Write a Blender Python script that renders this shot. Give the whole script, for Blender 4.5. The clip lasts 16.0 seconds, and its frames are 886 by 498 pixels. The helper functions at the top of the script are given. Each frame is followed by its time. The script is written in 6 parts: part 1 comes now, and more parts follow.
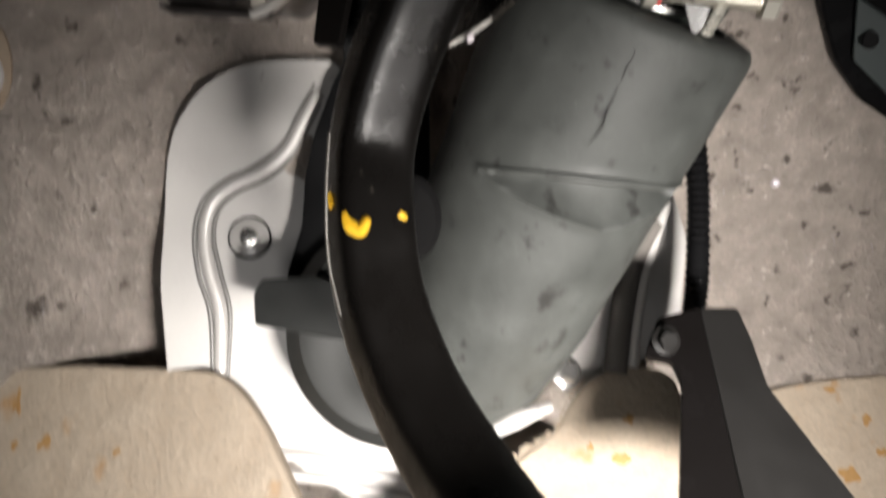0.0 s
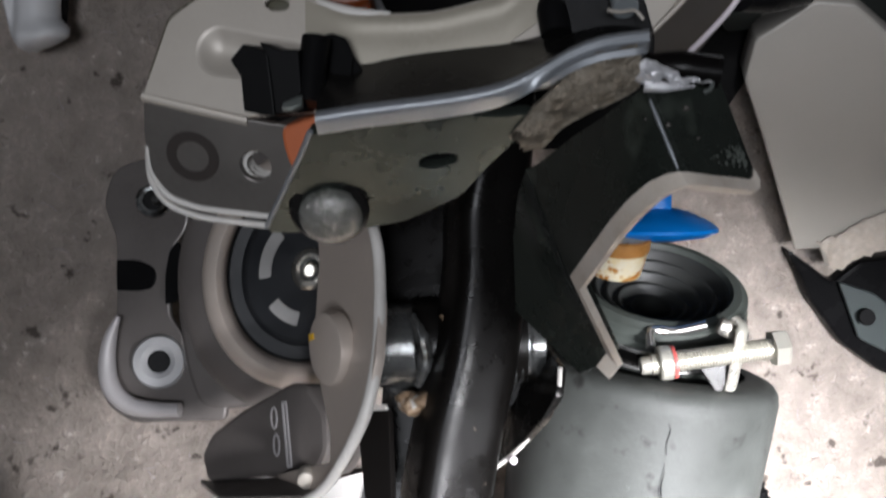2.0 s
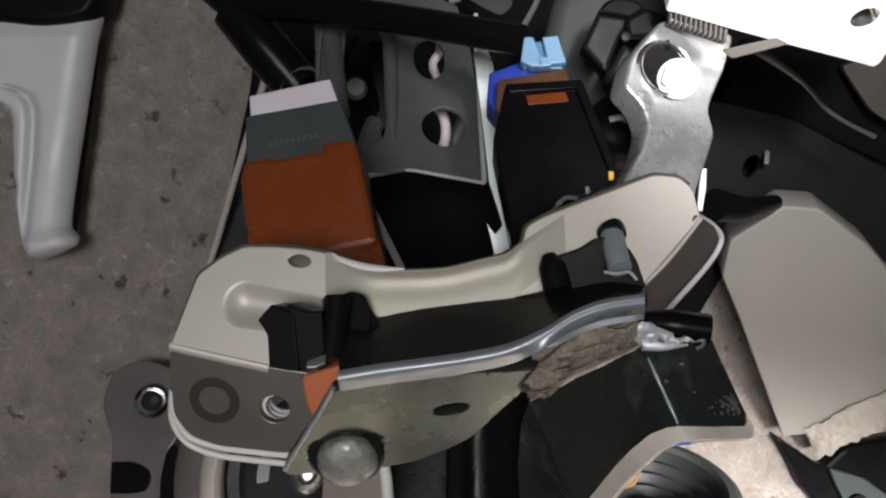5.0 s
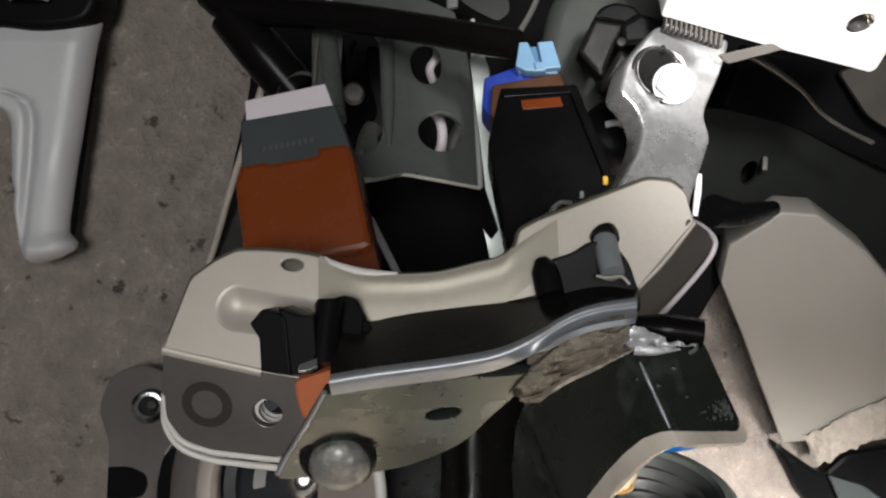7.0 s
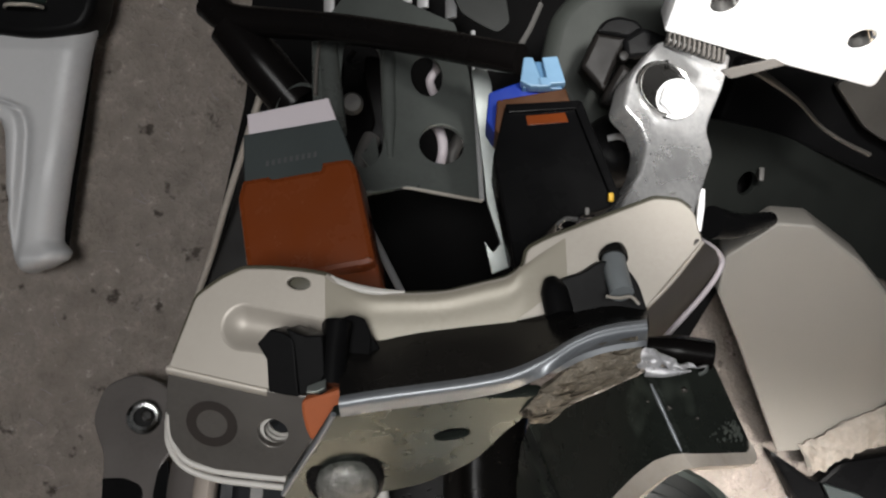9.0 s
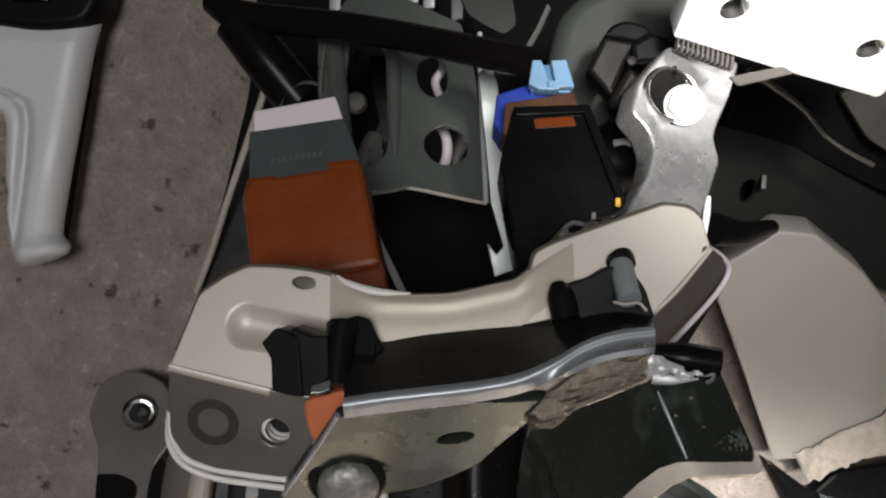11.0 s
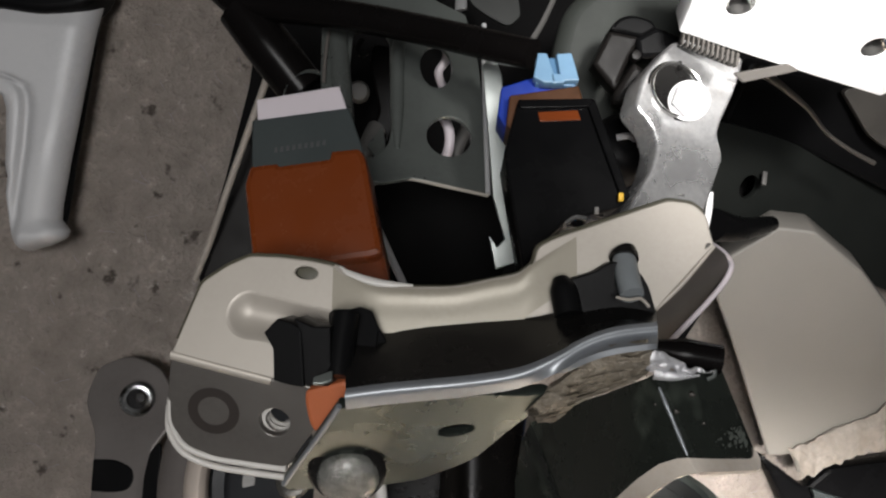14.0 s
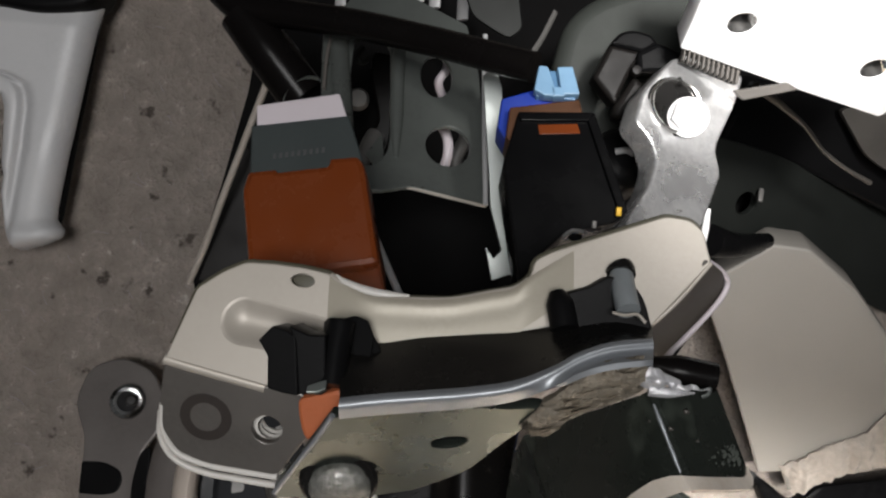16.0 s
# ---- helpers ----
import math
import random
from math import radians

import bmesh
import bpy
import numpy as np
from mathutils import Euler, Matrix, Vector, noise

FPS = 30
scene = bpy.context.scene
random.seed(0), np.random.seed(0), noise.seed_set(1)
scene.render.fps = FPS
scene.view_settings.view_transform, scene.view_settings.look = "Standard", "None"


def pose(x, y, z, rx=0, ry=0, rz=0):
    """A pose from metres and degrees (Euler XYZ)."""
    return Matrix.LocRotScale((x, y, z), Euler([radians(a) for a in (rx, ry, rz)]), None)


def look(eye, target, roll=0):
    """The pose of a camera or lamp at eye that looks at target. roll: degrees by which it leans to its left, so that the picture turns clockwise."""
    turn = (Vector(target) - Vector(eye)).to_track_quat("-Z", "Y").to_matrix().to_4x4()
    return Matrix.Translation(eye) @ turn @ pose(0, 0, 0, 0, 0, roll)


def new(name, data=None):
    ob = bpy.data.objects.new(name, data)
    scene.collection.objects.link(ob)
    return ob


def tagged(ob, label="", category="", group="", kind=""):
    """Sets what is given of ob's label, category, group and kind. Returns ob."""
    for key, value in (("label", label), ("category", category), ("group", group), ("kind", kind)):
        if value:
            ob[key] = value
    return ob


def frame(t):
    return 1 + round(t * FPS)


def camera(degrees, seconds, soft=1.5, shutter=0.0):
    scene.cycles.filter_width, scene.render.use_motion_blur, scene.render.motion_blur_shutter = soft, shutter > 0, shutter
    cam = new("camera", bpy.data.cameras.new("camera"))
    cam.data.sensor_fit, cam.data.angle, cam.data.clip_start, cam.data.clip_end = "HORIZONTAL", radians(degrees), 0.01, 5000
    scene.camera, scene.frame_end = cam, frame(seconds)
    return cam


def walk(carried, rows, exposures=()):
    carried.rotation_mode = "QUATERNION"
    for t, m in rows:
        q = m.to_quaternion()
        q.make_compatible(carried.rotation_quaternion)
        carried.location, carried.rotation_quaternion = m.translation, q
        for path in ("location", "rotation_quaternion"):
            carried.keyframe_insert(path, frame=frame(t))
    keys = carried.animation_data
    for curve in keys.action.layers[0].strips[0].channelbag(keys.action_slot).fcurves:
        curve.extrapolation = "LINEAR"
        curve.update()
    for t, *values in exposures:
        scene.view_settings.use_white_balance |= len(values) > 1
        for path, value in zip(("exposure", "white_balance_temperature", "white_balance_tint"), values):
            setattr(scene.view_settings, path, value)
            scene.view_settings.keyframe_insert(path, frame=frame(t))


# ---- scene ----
cam = camera(55.04, 16.0, 2.2, 0.5)
PATH = [
    (0, (0.00094, -0.00043, 0.42479), (-0.0069, 1.7128, -0.6071), -0.384),
    (0.5, (-0.00167, 0.00450, 0.43318), (-0.0114, 1.8545, -0.3268), -4.920),
    (1, (-0.00417, 0.00591, 0.43991), (0.0035, 1.9035, -0.1919), -7.597),
    (1.5, (-0.00186, 0.00540, 0.44615), (0.0098, 1.9455, -0.0393), -11.117),
    (2, (-0.00403, 0.00738, 0.45545), (0.0595, 1.9720, 0.0862), -13.683),
    (2.5, (-0.00439, 0.00382, 0.46255), (0.0927, 1.9813, 0.1795), -14.086),
    (3, (-0.00595, 0.00110, 0.46928), (0.1343, 1.9876, 0.2846), -14.157),
    (3.5, (-0.00505, -0.00140, 0.47326), (0.1697, 1.9904, 0.4252), -14.328),
    (4, (-0.00625, -0.00137, 0.47407), (0.1850, 1.9892, 0.4415), -14.380),
    (6.5, (-0.00543, 0.00003, 0.47349), (0.1923, 1.9901, 0.4559), -13.716),
    (7, (-0.00459, -0.00083, 0.47313), (0.1921, 1.9894, 0.4594), -13.904),
    (7.5, (-0.00566, -0.00020, 0.47551), (0.2093, 1.9881, 0.4531), -13.804),
    (8, (-0.00534, -0.00050, 0.47584), (0.2088, 1.9880, 0.4619), -13.782),
    (8.5, (-0.00640, -0.00012, 0.47653), (0.2172, 1.9873, 0.4611), -13.758),
    (9, (-0.00736, 0.00037, 0.47716), (0.2174, 1.9876, 0.4607), -13.794),
    (11.5, (-0.00945, 0.00171, 0.47801), (0.2290, 1.9874, 0.4591), -12.293),
    (12, (-0.00958, 0.00186, 0.47820), (0.2288, 1.9874, 0.4511), -12.132),
    (12.5, (-0.01010, 0.00216, 0.47824), (0.2281, 1.9876, 0.4404), -12.259),
    (13, (-0.00989, 0.00180, 0.47828), (0.2285, 1.9874, 0.4577), -12.101),
    (13.5, (-0.00971, 0.00171, 0.47819), (0.2252, 1.9877, 0.4519), -11.542),
    (14, (-0.01045, 0.00182, 0.47862), (0.2287, 1.9870, 0.4363), -11.687),
    (14.5, (-0.01084, 0.00189, 0.47900), (0.2357, 1.9864, 0.4458), -11.549),
    (15, (-0.01074, 0.00230, 0.47935), (0.2366, 1.9867, 0.4479), -10.979),
    (15.5, (-0.01083, 0.00228, 0.47949), (0.2370, 1.9867, 0.4552), -10.951),
    (16, (-0.01089, 0.00216, 0.47935), (0.2451, 1.9855, 0.4517), -10.306),
]
walk(cam, [(t, look(eye, target, roll)) for t, eye, target, roll in PATH], exposures=[(0, -2.35, 6650, 10), (0.5, -2.1, 6450, 10), (1, -1.75, 6350, 10), (1.5, -1.2, 6150, 11), (2, -0.65, 6050, 11), (2.5, -0.2, 6000, 12), (3, -0.15, 6000, 13), (3.5, -0.18, 6000, 14), (4.2, -0.2, 6150, 13), (6.4, -0.22, 6550, 9), (9.2, -0.22, 6550, 9), (11.3, -0.22, 6550, 10), (16, -0.22, 6550, 10)])

# ---- world and light ----
world = bpy.data.worlds.new("workshop")
scene.world = world
world.use_nodes = True
wn = world.node_tree.nodes
wn["Background"].inputs["Color"].default_value = (0.93, 0.96, 1.0, 1)
wn["Background"].inputs["Strength"].default_value = 0.035


def area_lamp(name, eye, target, sx, sy, watts, colour=(1, 1, 1)):
    data = bpy.data.lights.new(name, "AREA")
    data.shape, data.size, data.size_y, data.energy, data.color = "RECTANGLE", sx, sy, watts, colour
    ob = new(name, data)
    ob.matrix_world = look(eye, target)
    return ob


torch = area_lamp("hand_torch", (0.075, -0.05, 0.53), (0.118, 0.21, 0.522), 0.03, 0.03, 0.13, (1.0, 0.98, 0.96))
torch.data.spread = radians(44)
# Added fixed fill for the lower board; no such lamp is known.
low_fill = area_lamp("low_fill_lamp", (0.155, -0.165, 0.342), (0.008, 0.37, 0.127), 0.12, 0.04, 7.3, (1.0, 0.96, 0.93))
low_fill.data.spread = radians(58)
# Added fill from behind the camera; no door opening is known there.
area_lamp("front_fill_lamp", (-0.15, -0.76, 0.50), (-0.02, 0.3, 0.46), 0.28, 0.28, 7.7, (0.99, 0.98, 0.98))


# ---- materials ----
def material(name, colour, rough=0.5, metal=0.0, grain=0.0, grain_size=400.0, tint=None, blotch=60.0, mix=0.5, bump=0.0,
             rough_var=0.1, spots=None, spot_size=90.0, spot_amount=0.32, coat=0.0, spec=0.5, spot_soft=0.06, relief=0.0, fleck=None, fleck_size=300.0, fleck_amount=0.3):
    """A surface with fine grain, broad blotches, and, where given, spots of another colour. Sizes are noise scales per metre."""
    m = bpy.data.materials.new(name)
    m.use_nodes = True
    nt = m.node_tree
    n, link = nt.nodes, nt.links.new
    b = n["Principled BSDF"]
    b.inputs["Metallic"].default_value = metal
    b.inputs["Coat Weight"].default_value = coat
    b.inputs["Specular IOR Level"].default_value = spec
    geo = n.new("ShaderNodeTexCoord")

    def noise_at(scale, detail=4.0, rough_n=0.6):
        t = n.new("ShaderNodeTexNoise")
        t.inputs["Scale"].default_value, t.inputs["Detail"].default_value, t.inputs["Roughness"].default_value = scale, detail, rough_n
        link(geo.outputs["Object"], t.inputs["Vector"])
        return t

    def ramp(src, lo, hi):
        r = n.new("ShaderNodeMapRange")
        r.inputs["From Min"].default_value, r.inputs["From Max"].default_value = lo, hi
        link(src, r.inputs["Value"])
        return r.outputs["Result"]

    def blend(fac, a, c):
        x = n.new("ShaderNodeMix")
        x.data_type = "RGBA"
        link(fac, x.inputs["Factor"])
        for sock, v in ((x.inputs["A"], a), (x.inputs["B"], c)):
            if isinstance(v, tuple):
                sock.default_value = (*v, 1)
            else:
                link(v, sock)
        return x.outputs["Result"]

    broad, fine = noise_at(blotch, 5.0, 0.65), noise_at(grain_size, 6.0, 0.7)
    tint = tint or tuple(c * 0.7 for c in colour)
    col = blend(ramp(broad.outputs["Fac"], 0.5 - mix * 0.3, 0.5 + mix * 0.3 + 0.05), tint, colour)
    if grain:
        dark = tuple(c * (1 - grain) for c in colour)
        col = blend(ramp(fine.outputs["Fac"], 0.33, 0.62), dark, col)
    if spots:
        sp = noise_at(spot_size, 3.0, 0.55)
        col = blend(ramp(sp.outputs["Fac"], 1 - spot_amount, 1 - spot_amount + spot_soft), col, spots)
    if fleck:
        fl = noise_at(fleck_size, 5.0, 0.7)
        col = blend(ramp(fl.outputs["Fac"], 1 - fleck_amount, 1 - fleck_amount + 0.08), col, fleck)
    link(col, b.inputs["Base Color"])
    r = n.new("ShaderNodeMapRange")
    r.inputs["To Min"].default_value, r.inputs["To Max"].default_value = max(0.03, rough - rough_var), min(1.0, rough + rough_var)
    r.inputs["From Min"].default_value, r.inputs["From Max"].default_value = 0.3, 0.7
    link(broad.outputs["Fac"], r.inputs["Value"])
    link(r.outputs["Result"], b.inputs["Roughness"])
    if bump:
        bp = n.new("ShaderNodeBump")
        bp.inputs["Strength"].default_value, bp.inputs["Distance"].default_value = 0.6, bump
        link(fine.outputs["Fac"], bp.inputs["Height"])
        if relief:
            wide = n.new("ShaderNodeBump")
            wide.inputs["Strength"].default_value, wide.inputs["Distance"].default_value = 0.8, relief
            link(broad.outputs["Fac"], wide.inputs["Height"])
            link(wide.outputs["Normal"], bp.inputs["Normal"])
        link(bp.outputs["Normal"], b.inputs["Normal"])
    return m


FELT = material("grey_felt", (0.64, 0.566, 0.504), 0.95, 0, 0.34, 520, (0.34, 0.297, 0.26), 85, 0.55, 0.0024, 0.04, (0.15, 0.128, 0.112), 95, 0.365, spec=0.1, spot_soft=0.07, relief=0.008, fleck=(0.74, 0.69, 0.64), fleck_size=170, fleck_amount=0.38)
BEIGE = material("beige_foam", (0.38, 0.323, 0.257), 0.95, 0, 0.25, 500, (0.30, 0.238, 0.176), 60, 0.8, 0.0012, 0.05, (0.30, 0.18, 0.085), 55, 0.36, spec=0.1, spot_soft=0.12, relief=0.003)
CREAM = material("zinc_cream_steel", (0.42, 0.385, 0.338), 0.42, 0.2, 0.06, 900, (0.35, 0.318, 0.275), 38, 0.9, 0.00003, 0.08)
GREY_STEEL = material("grey_plated_steel", (0.155, 0.172, 0.161), 0.34, 0.55, 0.1, 700, (0.112, 0.119, 0.113), 50, 0.8, 0.00003)
# Oiled dark steel; also paints shade on mirrored, turned and recessed faces.
OIL_SHADE_STEEL = material("oiled_shaded_steel", (0.010, 0.0095, 0.009), 0.26, 0.0, 0.1, 600, (0.0065, 0.0062, 0.006), 60, 0.8, 0.00004, 0.1, spec=0.32, fleck=(0.16, 0.15, 0.14), fleck_size=480, fleck_amount=0.262)
WORN_STEEL = material("worn_bright_steel", (0.056, 0.067, 0.058), 0.28, 0.7, 0.15, 500, (0.037, 0.044, 0.039), 75, 0.6, 0.00005, 0.12, (0.012, 0.015, 0.012), 32, 0.54, spot_soft=0.22, fleck=(0.21, 0.215, 0.195), fleck_size=420, fleck_amount=0.275)
GREEN_BLACK = material("olive_black_steel", (0.026, 0.031, 0.026), 0.27, 0.3, 0.1, 600, (0.014, 0.016, 0.014), 60, 0.8, 0.00003, 0.1, (0.12, 0.14, 0.115), 48, 0.38, spot_soft=0.16, fleck=(0.45, 0.45, 0.42), fleck_size=330, fleck_amount=0.265)
BLACK_GLOSS = material("black_gloss_paint", (0.0052, 0.0046, 0.0046), 0.24, 0, 0.1, 800, (0.0035, 0.003, 0.0027), 50, 0.8, 0.00004, 0.08, spec=0.07, fleck=(0.07, 0.055, 0.045), fleck_size=420, fleck_amount=0.285)
BLACK_PLASTIC = material("black_plastic", (0.0047, 0.0047, 0.005), 0.26, 0, 0.2, 900, (0.0034, 0.0034, 0.0037), 50, 0.8, 0.00004, spec=0.06)
BLACK_RUBBER = material("black_rubber", (0.006, 0.006, 0.0063), 0.38, 0, 0.2, 600, (0.0042, 0.0042, 0.0045), 50, 0.8, 0.0001, spec=0.06)
GREY_RUBBER = material("grey_rubber", (0.054, 0.0575, 0.054), 0.58, 0, 0.3, 300, (0.027, 0.029, 0.027), 60, 0.6, 0.00022, 0.1, (0.012, 0.012, 0.011), 110, 0.388, spec=0.35, spot_soft=0.1, relief=0.0003, fleck=(0.13, 0.135, 0.127), fleck_size=260, fleck_amount=0.31)
BROWN = material("brown_plastic", (0.145, 0.032, 0.007), 0.28, 0, 0.06, 700, (0.125, 0.027, 0.006), 50, 0.8, 0.00003, spec=0.3)
SLATE = material("slate_plastic", (0.034, 0.042, 0.042), 0.5, 0, 0.12, 900, (0.028, 0.035, 0.035), 60, 0.8, 0.00004, spec=0.25)
LILAC = material("pale_plastic", (0.54, 0.49, 0.52), 0.42, 0, 0.03, 800, (0.50, 0.455, 0.48), 60, 0.8)
BLUE = material("blue_plastic", (0.003, 0.19, 0.64), 0.33, 0, 0.05, 500, (0.003, 0.15, 0.54), 60, 0.8)
NAVY = material("deep_blue_plastic", (0.008, 0.035, 0.30), 0.4, 0, 0.05, 500, (0.007, 0.028, 0.25), 60, 0.8)
SKY = material("sky_blue_plastic", (0.19, 0.34, 0.50), 0.42, 0, 0.03, 500, (0.165, 0.30, 0.45), 60, 0.8)
TAN = material("tan_brown_plastic", (0.085, 0.034, 0.013), 0.42, 0, 0.2, 500, (0.045, 0.019, 0.008), 170, 0.6, spec=0.3)
WHITE_PAINT = material("white_primer", (0.425, 0.412, 0.395), 0.36, 0.15, 0.05, 600, (0.365, 0.352, 0.338), 50, 0.8, 0.00004)
SILVER = material("silver_metal", (0.72, 0.71, 0.69), 0.2, 0.95, 0.08, 700, (0.6, 0.59, 0.57), 60, 0.8, 0.00003)
ALU = material("satin_aluminium", (0.88, 0.88, 0.88), 0.3, 0.85, 0.06, 600, (0.46, 0.46, 0.47), 55, 0.8, 0.00004, 0.1, relief=0.0005)
GREY_CARD = material("warm_grey_cover", (0.232, 0.219, 0.198), 0.55, 0, 0.06, 900, (0.205, 0.194, 0.175), 40, 0.8, 0.00006)
PALE_EDGE = material("pale_raw_edge", (0.37, 0.335, 0.295), 0.7, 0, 0.3, 300, (0.26, 0.225, 0.19), 80, 0.9, 0.0003)
RUSTY = material("rusty_raw_edge", (0.36, 0.29, 0.22), 0.65, 0.2, 0.3, 500, (0.22, 0.14, 0.08), 90, 0.9, 0.0002)
WELD = material("weld_bead", (0.35, 0.31, 0.25), 0.5, 0.2, 0.4, 450, (0.14, 0.112, 0.078), 230, 0.6, 0.0012, 0.1, (0.03, 0.024, 0.016), 200, 0.36)
FRAME_GREEN = material("dark_frame_paint", (0.015, 0.0168, 0.0153), 0.5, 0.0, 0.15, 400, (0.010, 0.0112, 0.0103), 35, 0.8, 0.00005, spec=0.2)
SILVER_LEG = material("silver_painted_steel", (0.46, 0.46, 0.465), 0.55, 0.15, 0.06, 500, (0.39, 0.39, 0.395), 40, 0.8, 0.00003)
GREASE = material("greased_rivet", (0.40, 0.40, 0.37), 0.16, 0.5, 0.35, 260, (0.12, 0.12, 0.105), 190, 0.45, 0.0016, 0.1, coat=0.5)
MACHINED = material("bright_machined_face", (0.92, 0.92, 0.92), 0.45, 0.0, 0.02, 600, (0.89, 0.89, 0.89), 60, 0.8)
BRIGHT_EDGE = material("bright_edge_steel", (0.33, 0.35, 0.372), 0.42, 0.5, 0.15, 500, (0.185, 0.197, 0.208), 60, 0.9, 0.00004)
STAIN = material("brown_grease_stain", (0.34, 0.15, 0.035), 0.5, 0, 0.2, 400, (0.34, 0.17, 0.04), 160, 0.8, 0.0003)
PAD_STAIN = material("brown_soaked_stain", (0.33, 0.20, 0.085), 0.9, 0, 0.25, 400, (0.26, 0.14, 0.05), 160, 0.9, 0.0006, spec=0.1)
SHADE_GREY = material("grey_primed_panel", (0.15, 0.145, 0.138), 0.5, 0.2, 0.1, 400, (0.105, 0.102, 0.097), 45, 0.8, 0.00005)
YELLOW = material("yellow_paint_mark", (0.75, 0.44, 0.02), 0.55, 0, 0.1, 500)
STRAW = material("stained_white_grease", (0.56, 0.53, 0.43), 0.36, 0, 0.1, 400, (0.50, 0.36, 0.12), 170, 0.5, 0.0006, 0.1, (0.30, 0.13, 0.02), 220, 0.44, spot_soft=0.05)
ORANGE = material("orange_rubber", (0.48, 0.13, 0.045), 0.6, 0, 0.2, 500, (0.35, 0.09, 0.03), 80, 0.8, 0.0002)
RED = material("red_mark", (0.5, 0.09, 0.08), 0.5)
DARK_RING = material("dark_stamp_ink", (0.022, 0.016, 0.013), 0.6, 0, 0.2, 500)
ZINC = material("yellow_zinc_steel", (0.62, 0.60, 0.53), 0.3, 0.65, 0.08, 700, (0.48, 0.46, 0.40), 60, 0.8, 0.00003)
COLLAR_RUBBER = material("dark_grey_rubber", (0.058, 0.066, 0.059), 0.5, 0, 0.2, 500, (0.034, 0.039, 0.035), 80, 0.8, 0.0002, spec=0.4)
BASE_RUBBER = material("near_black_rubber", (0.024, 0.025, 0.024), 0.5, 0, 0.2, 500, (0.013, 0.0138, 0.013), 80, 0.8, 0.0002, spec=0.35)
EAR_BROWN = material("dull_brown_steel", (0.085, 0.078, 0.070), 0.45, 0.3, 0.1, 500, (0.065, 0.06, 0.054), 50, 0.8, 0.00004)
WELD_RUN = material("bright_weld_run", (0.78, 0.78, 0.80), 0.3, 0.5, 0.2, 500, (0.5, 0.5, 0.52), 260, 0.8, 0.0006)
ROD_GREY = material("blue_grey_rod", (0.34, 0.37, 0.385), 0.4, 0.3, 0.2, 500, (0.22, 0.245, 0.255), 160, 0.8, 0.0002)
RUST = material("brown_rust_crust", (0.30, 0.21, 0.13), 0.4, 0.2, 0.45, 600, (0.06, 0.035, 0.02), 240, 0.7, 0.0008, 0.1, (0.30, 0.29, 0.27), 300, 0.40)
EDGE_PALE = material("bright_sheared_edge", (0.62, 0.60, 0.565), 0.42, 0.0, 0.1, 600, (0.47, 0.45, 0.42), 120, 0.8, 0.0001)
# Near-black that paints shade where hardly any light reaches.
SHADE_BLACK = material("shade_black_tone", (0.0062, 0.006, 0.0062), 0.85, 0, 0.2, 400, (0.004, 0.004, 0.004), 45, 0.8, 0.0001, spec=0.05)
PEDAL_BLACK = material("scuffed_black_paint", (0.0048, 0.0043, 0.004), 0.3, 0, 0.15, 700, (0.0045, 0.004, 0.0036), 60, 0.8, 0.00012, 0.14, spec=0.17, fleck=(0.22, 0.19, 0.15), fleck_size=380, fleck_amount=0.305)
FLANGE_SHADE = material("shaded_flange_steel", (0.155, 0.144, 0.132), 0.36, 0.45, 0.1, 700, (0.108, 0.10, 0.092), 50, 0.8, 0.00003)
WEB_SHADE = material("shaded_web_steel", (0.34, 0.312, 0.255), 0.42, 0.2, 0.06, 900, (0.26, 0.237, 0.188), 42, 0.9, 0.00003, 0.08)
STAY_LIT = material("lit_satin_black", (0.0125, 0.012, 0.0116), 0.38, 0, 0.15, 600, (0.008, 0.0077, 0.0074), 50, 0.8, 0.00006, spec=0.35)
SEAL_GREY = material("grey_brown_seal", (0.12, 0.11, 0.10), 0.6, 0, 0.2, 500, (0.08, 0.072, 0.065), 80, 0.8, 0.0002, spec=0.3)
OLIVE = material("dark_olive", (0.075, 0.07, 0.045), 0.5, 0, 0.2, 500)
RAW_EDGE = material("raw_sheared_steel", (0.76, 0.69, 0.61), 0.55, 0.1, 0.25, 600, (0.42, 0.36, 0.29), 110, 0.8, 0.0002)
RIM_PAINT = material("pale_grey_paint", (0.44, 0.42, 0.42), 0.4, 0.1, 0.08, 500, (0.36, 0.345, 0.345), 60, 0.8, 0.00005)
STUD_STEEL = material("dulled_steel_stud", (0.42, 0.41, 0.38), 0.24, 0.85, 0.2, 500, (0.22, 0.20, 0.17), 160, 0.7, 0.0001)
HUB_STEEL = material("oily_dark_plated_steel", (0.30, 0.31, 0.31), 0.22, 0.8, 0.3, 400, (0.10, 0.10, 0.095), 120, 0.6, 0.0002, 0.1, (0.03, 0.028, 0.025), 90, 0.45, spot_soft=0.1)
SCUFF = material("chalky_scuff", (0.065, 0.073, 0.063), 0.6, 0, 0.3, 600, (0.06, 0.068, 0.058), 300, 0.8, 0.0003)
DISC_GREY = material("blue_black_moulded_rubber", (0.012, 0.0135, 0.016), 0.45, 0, 0.15, 400, (0.008, 0.009, 0.0105), 60, 0.8, 0.0001, spec=0.3)
EAR_PAINT = material("warm_grey_primer", (0.13, 0.117, 0.11), 0.42, 0.2, 0.1, 600, (0.095, 0.085, 0.08), 50, 0.8, 0.00005)
CHANNEL_LIT = material("lit_channel_steel", (0.25, 0.27, 0.26), 0.36, 0.45, 0.1, 700, (0.19, 0.205, 0.197), 60, 0.8, 0.00003)
SKY_SHADE = material("shaded_sky_plastic", (0.09, 0.20, 0.34), 0.42, 0, 0.03, 500, (0.075, 0.17, 0.29), 60, 0.8)
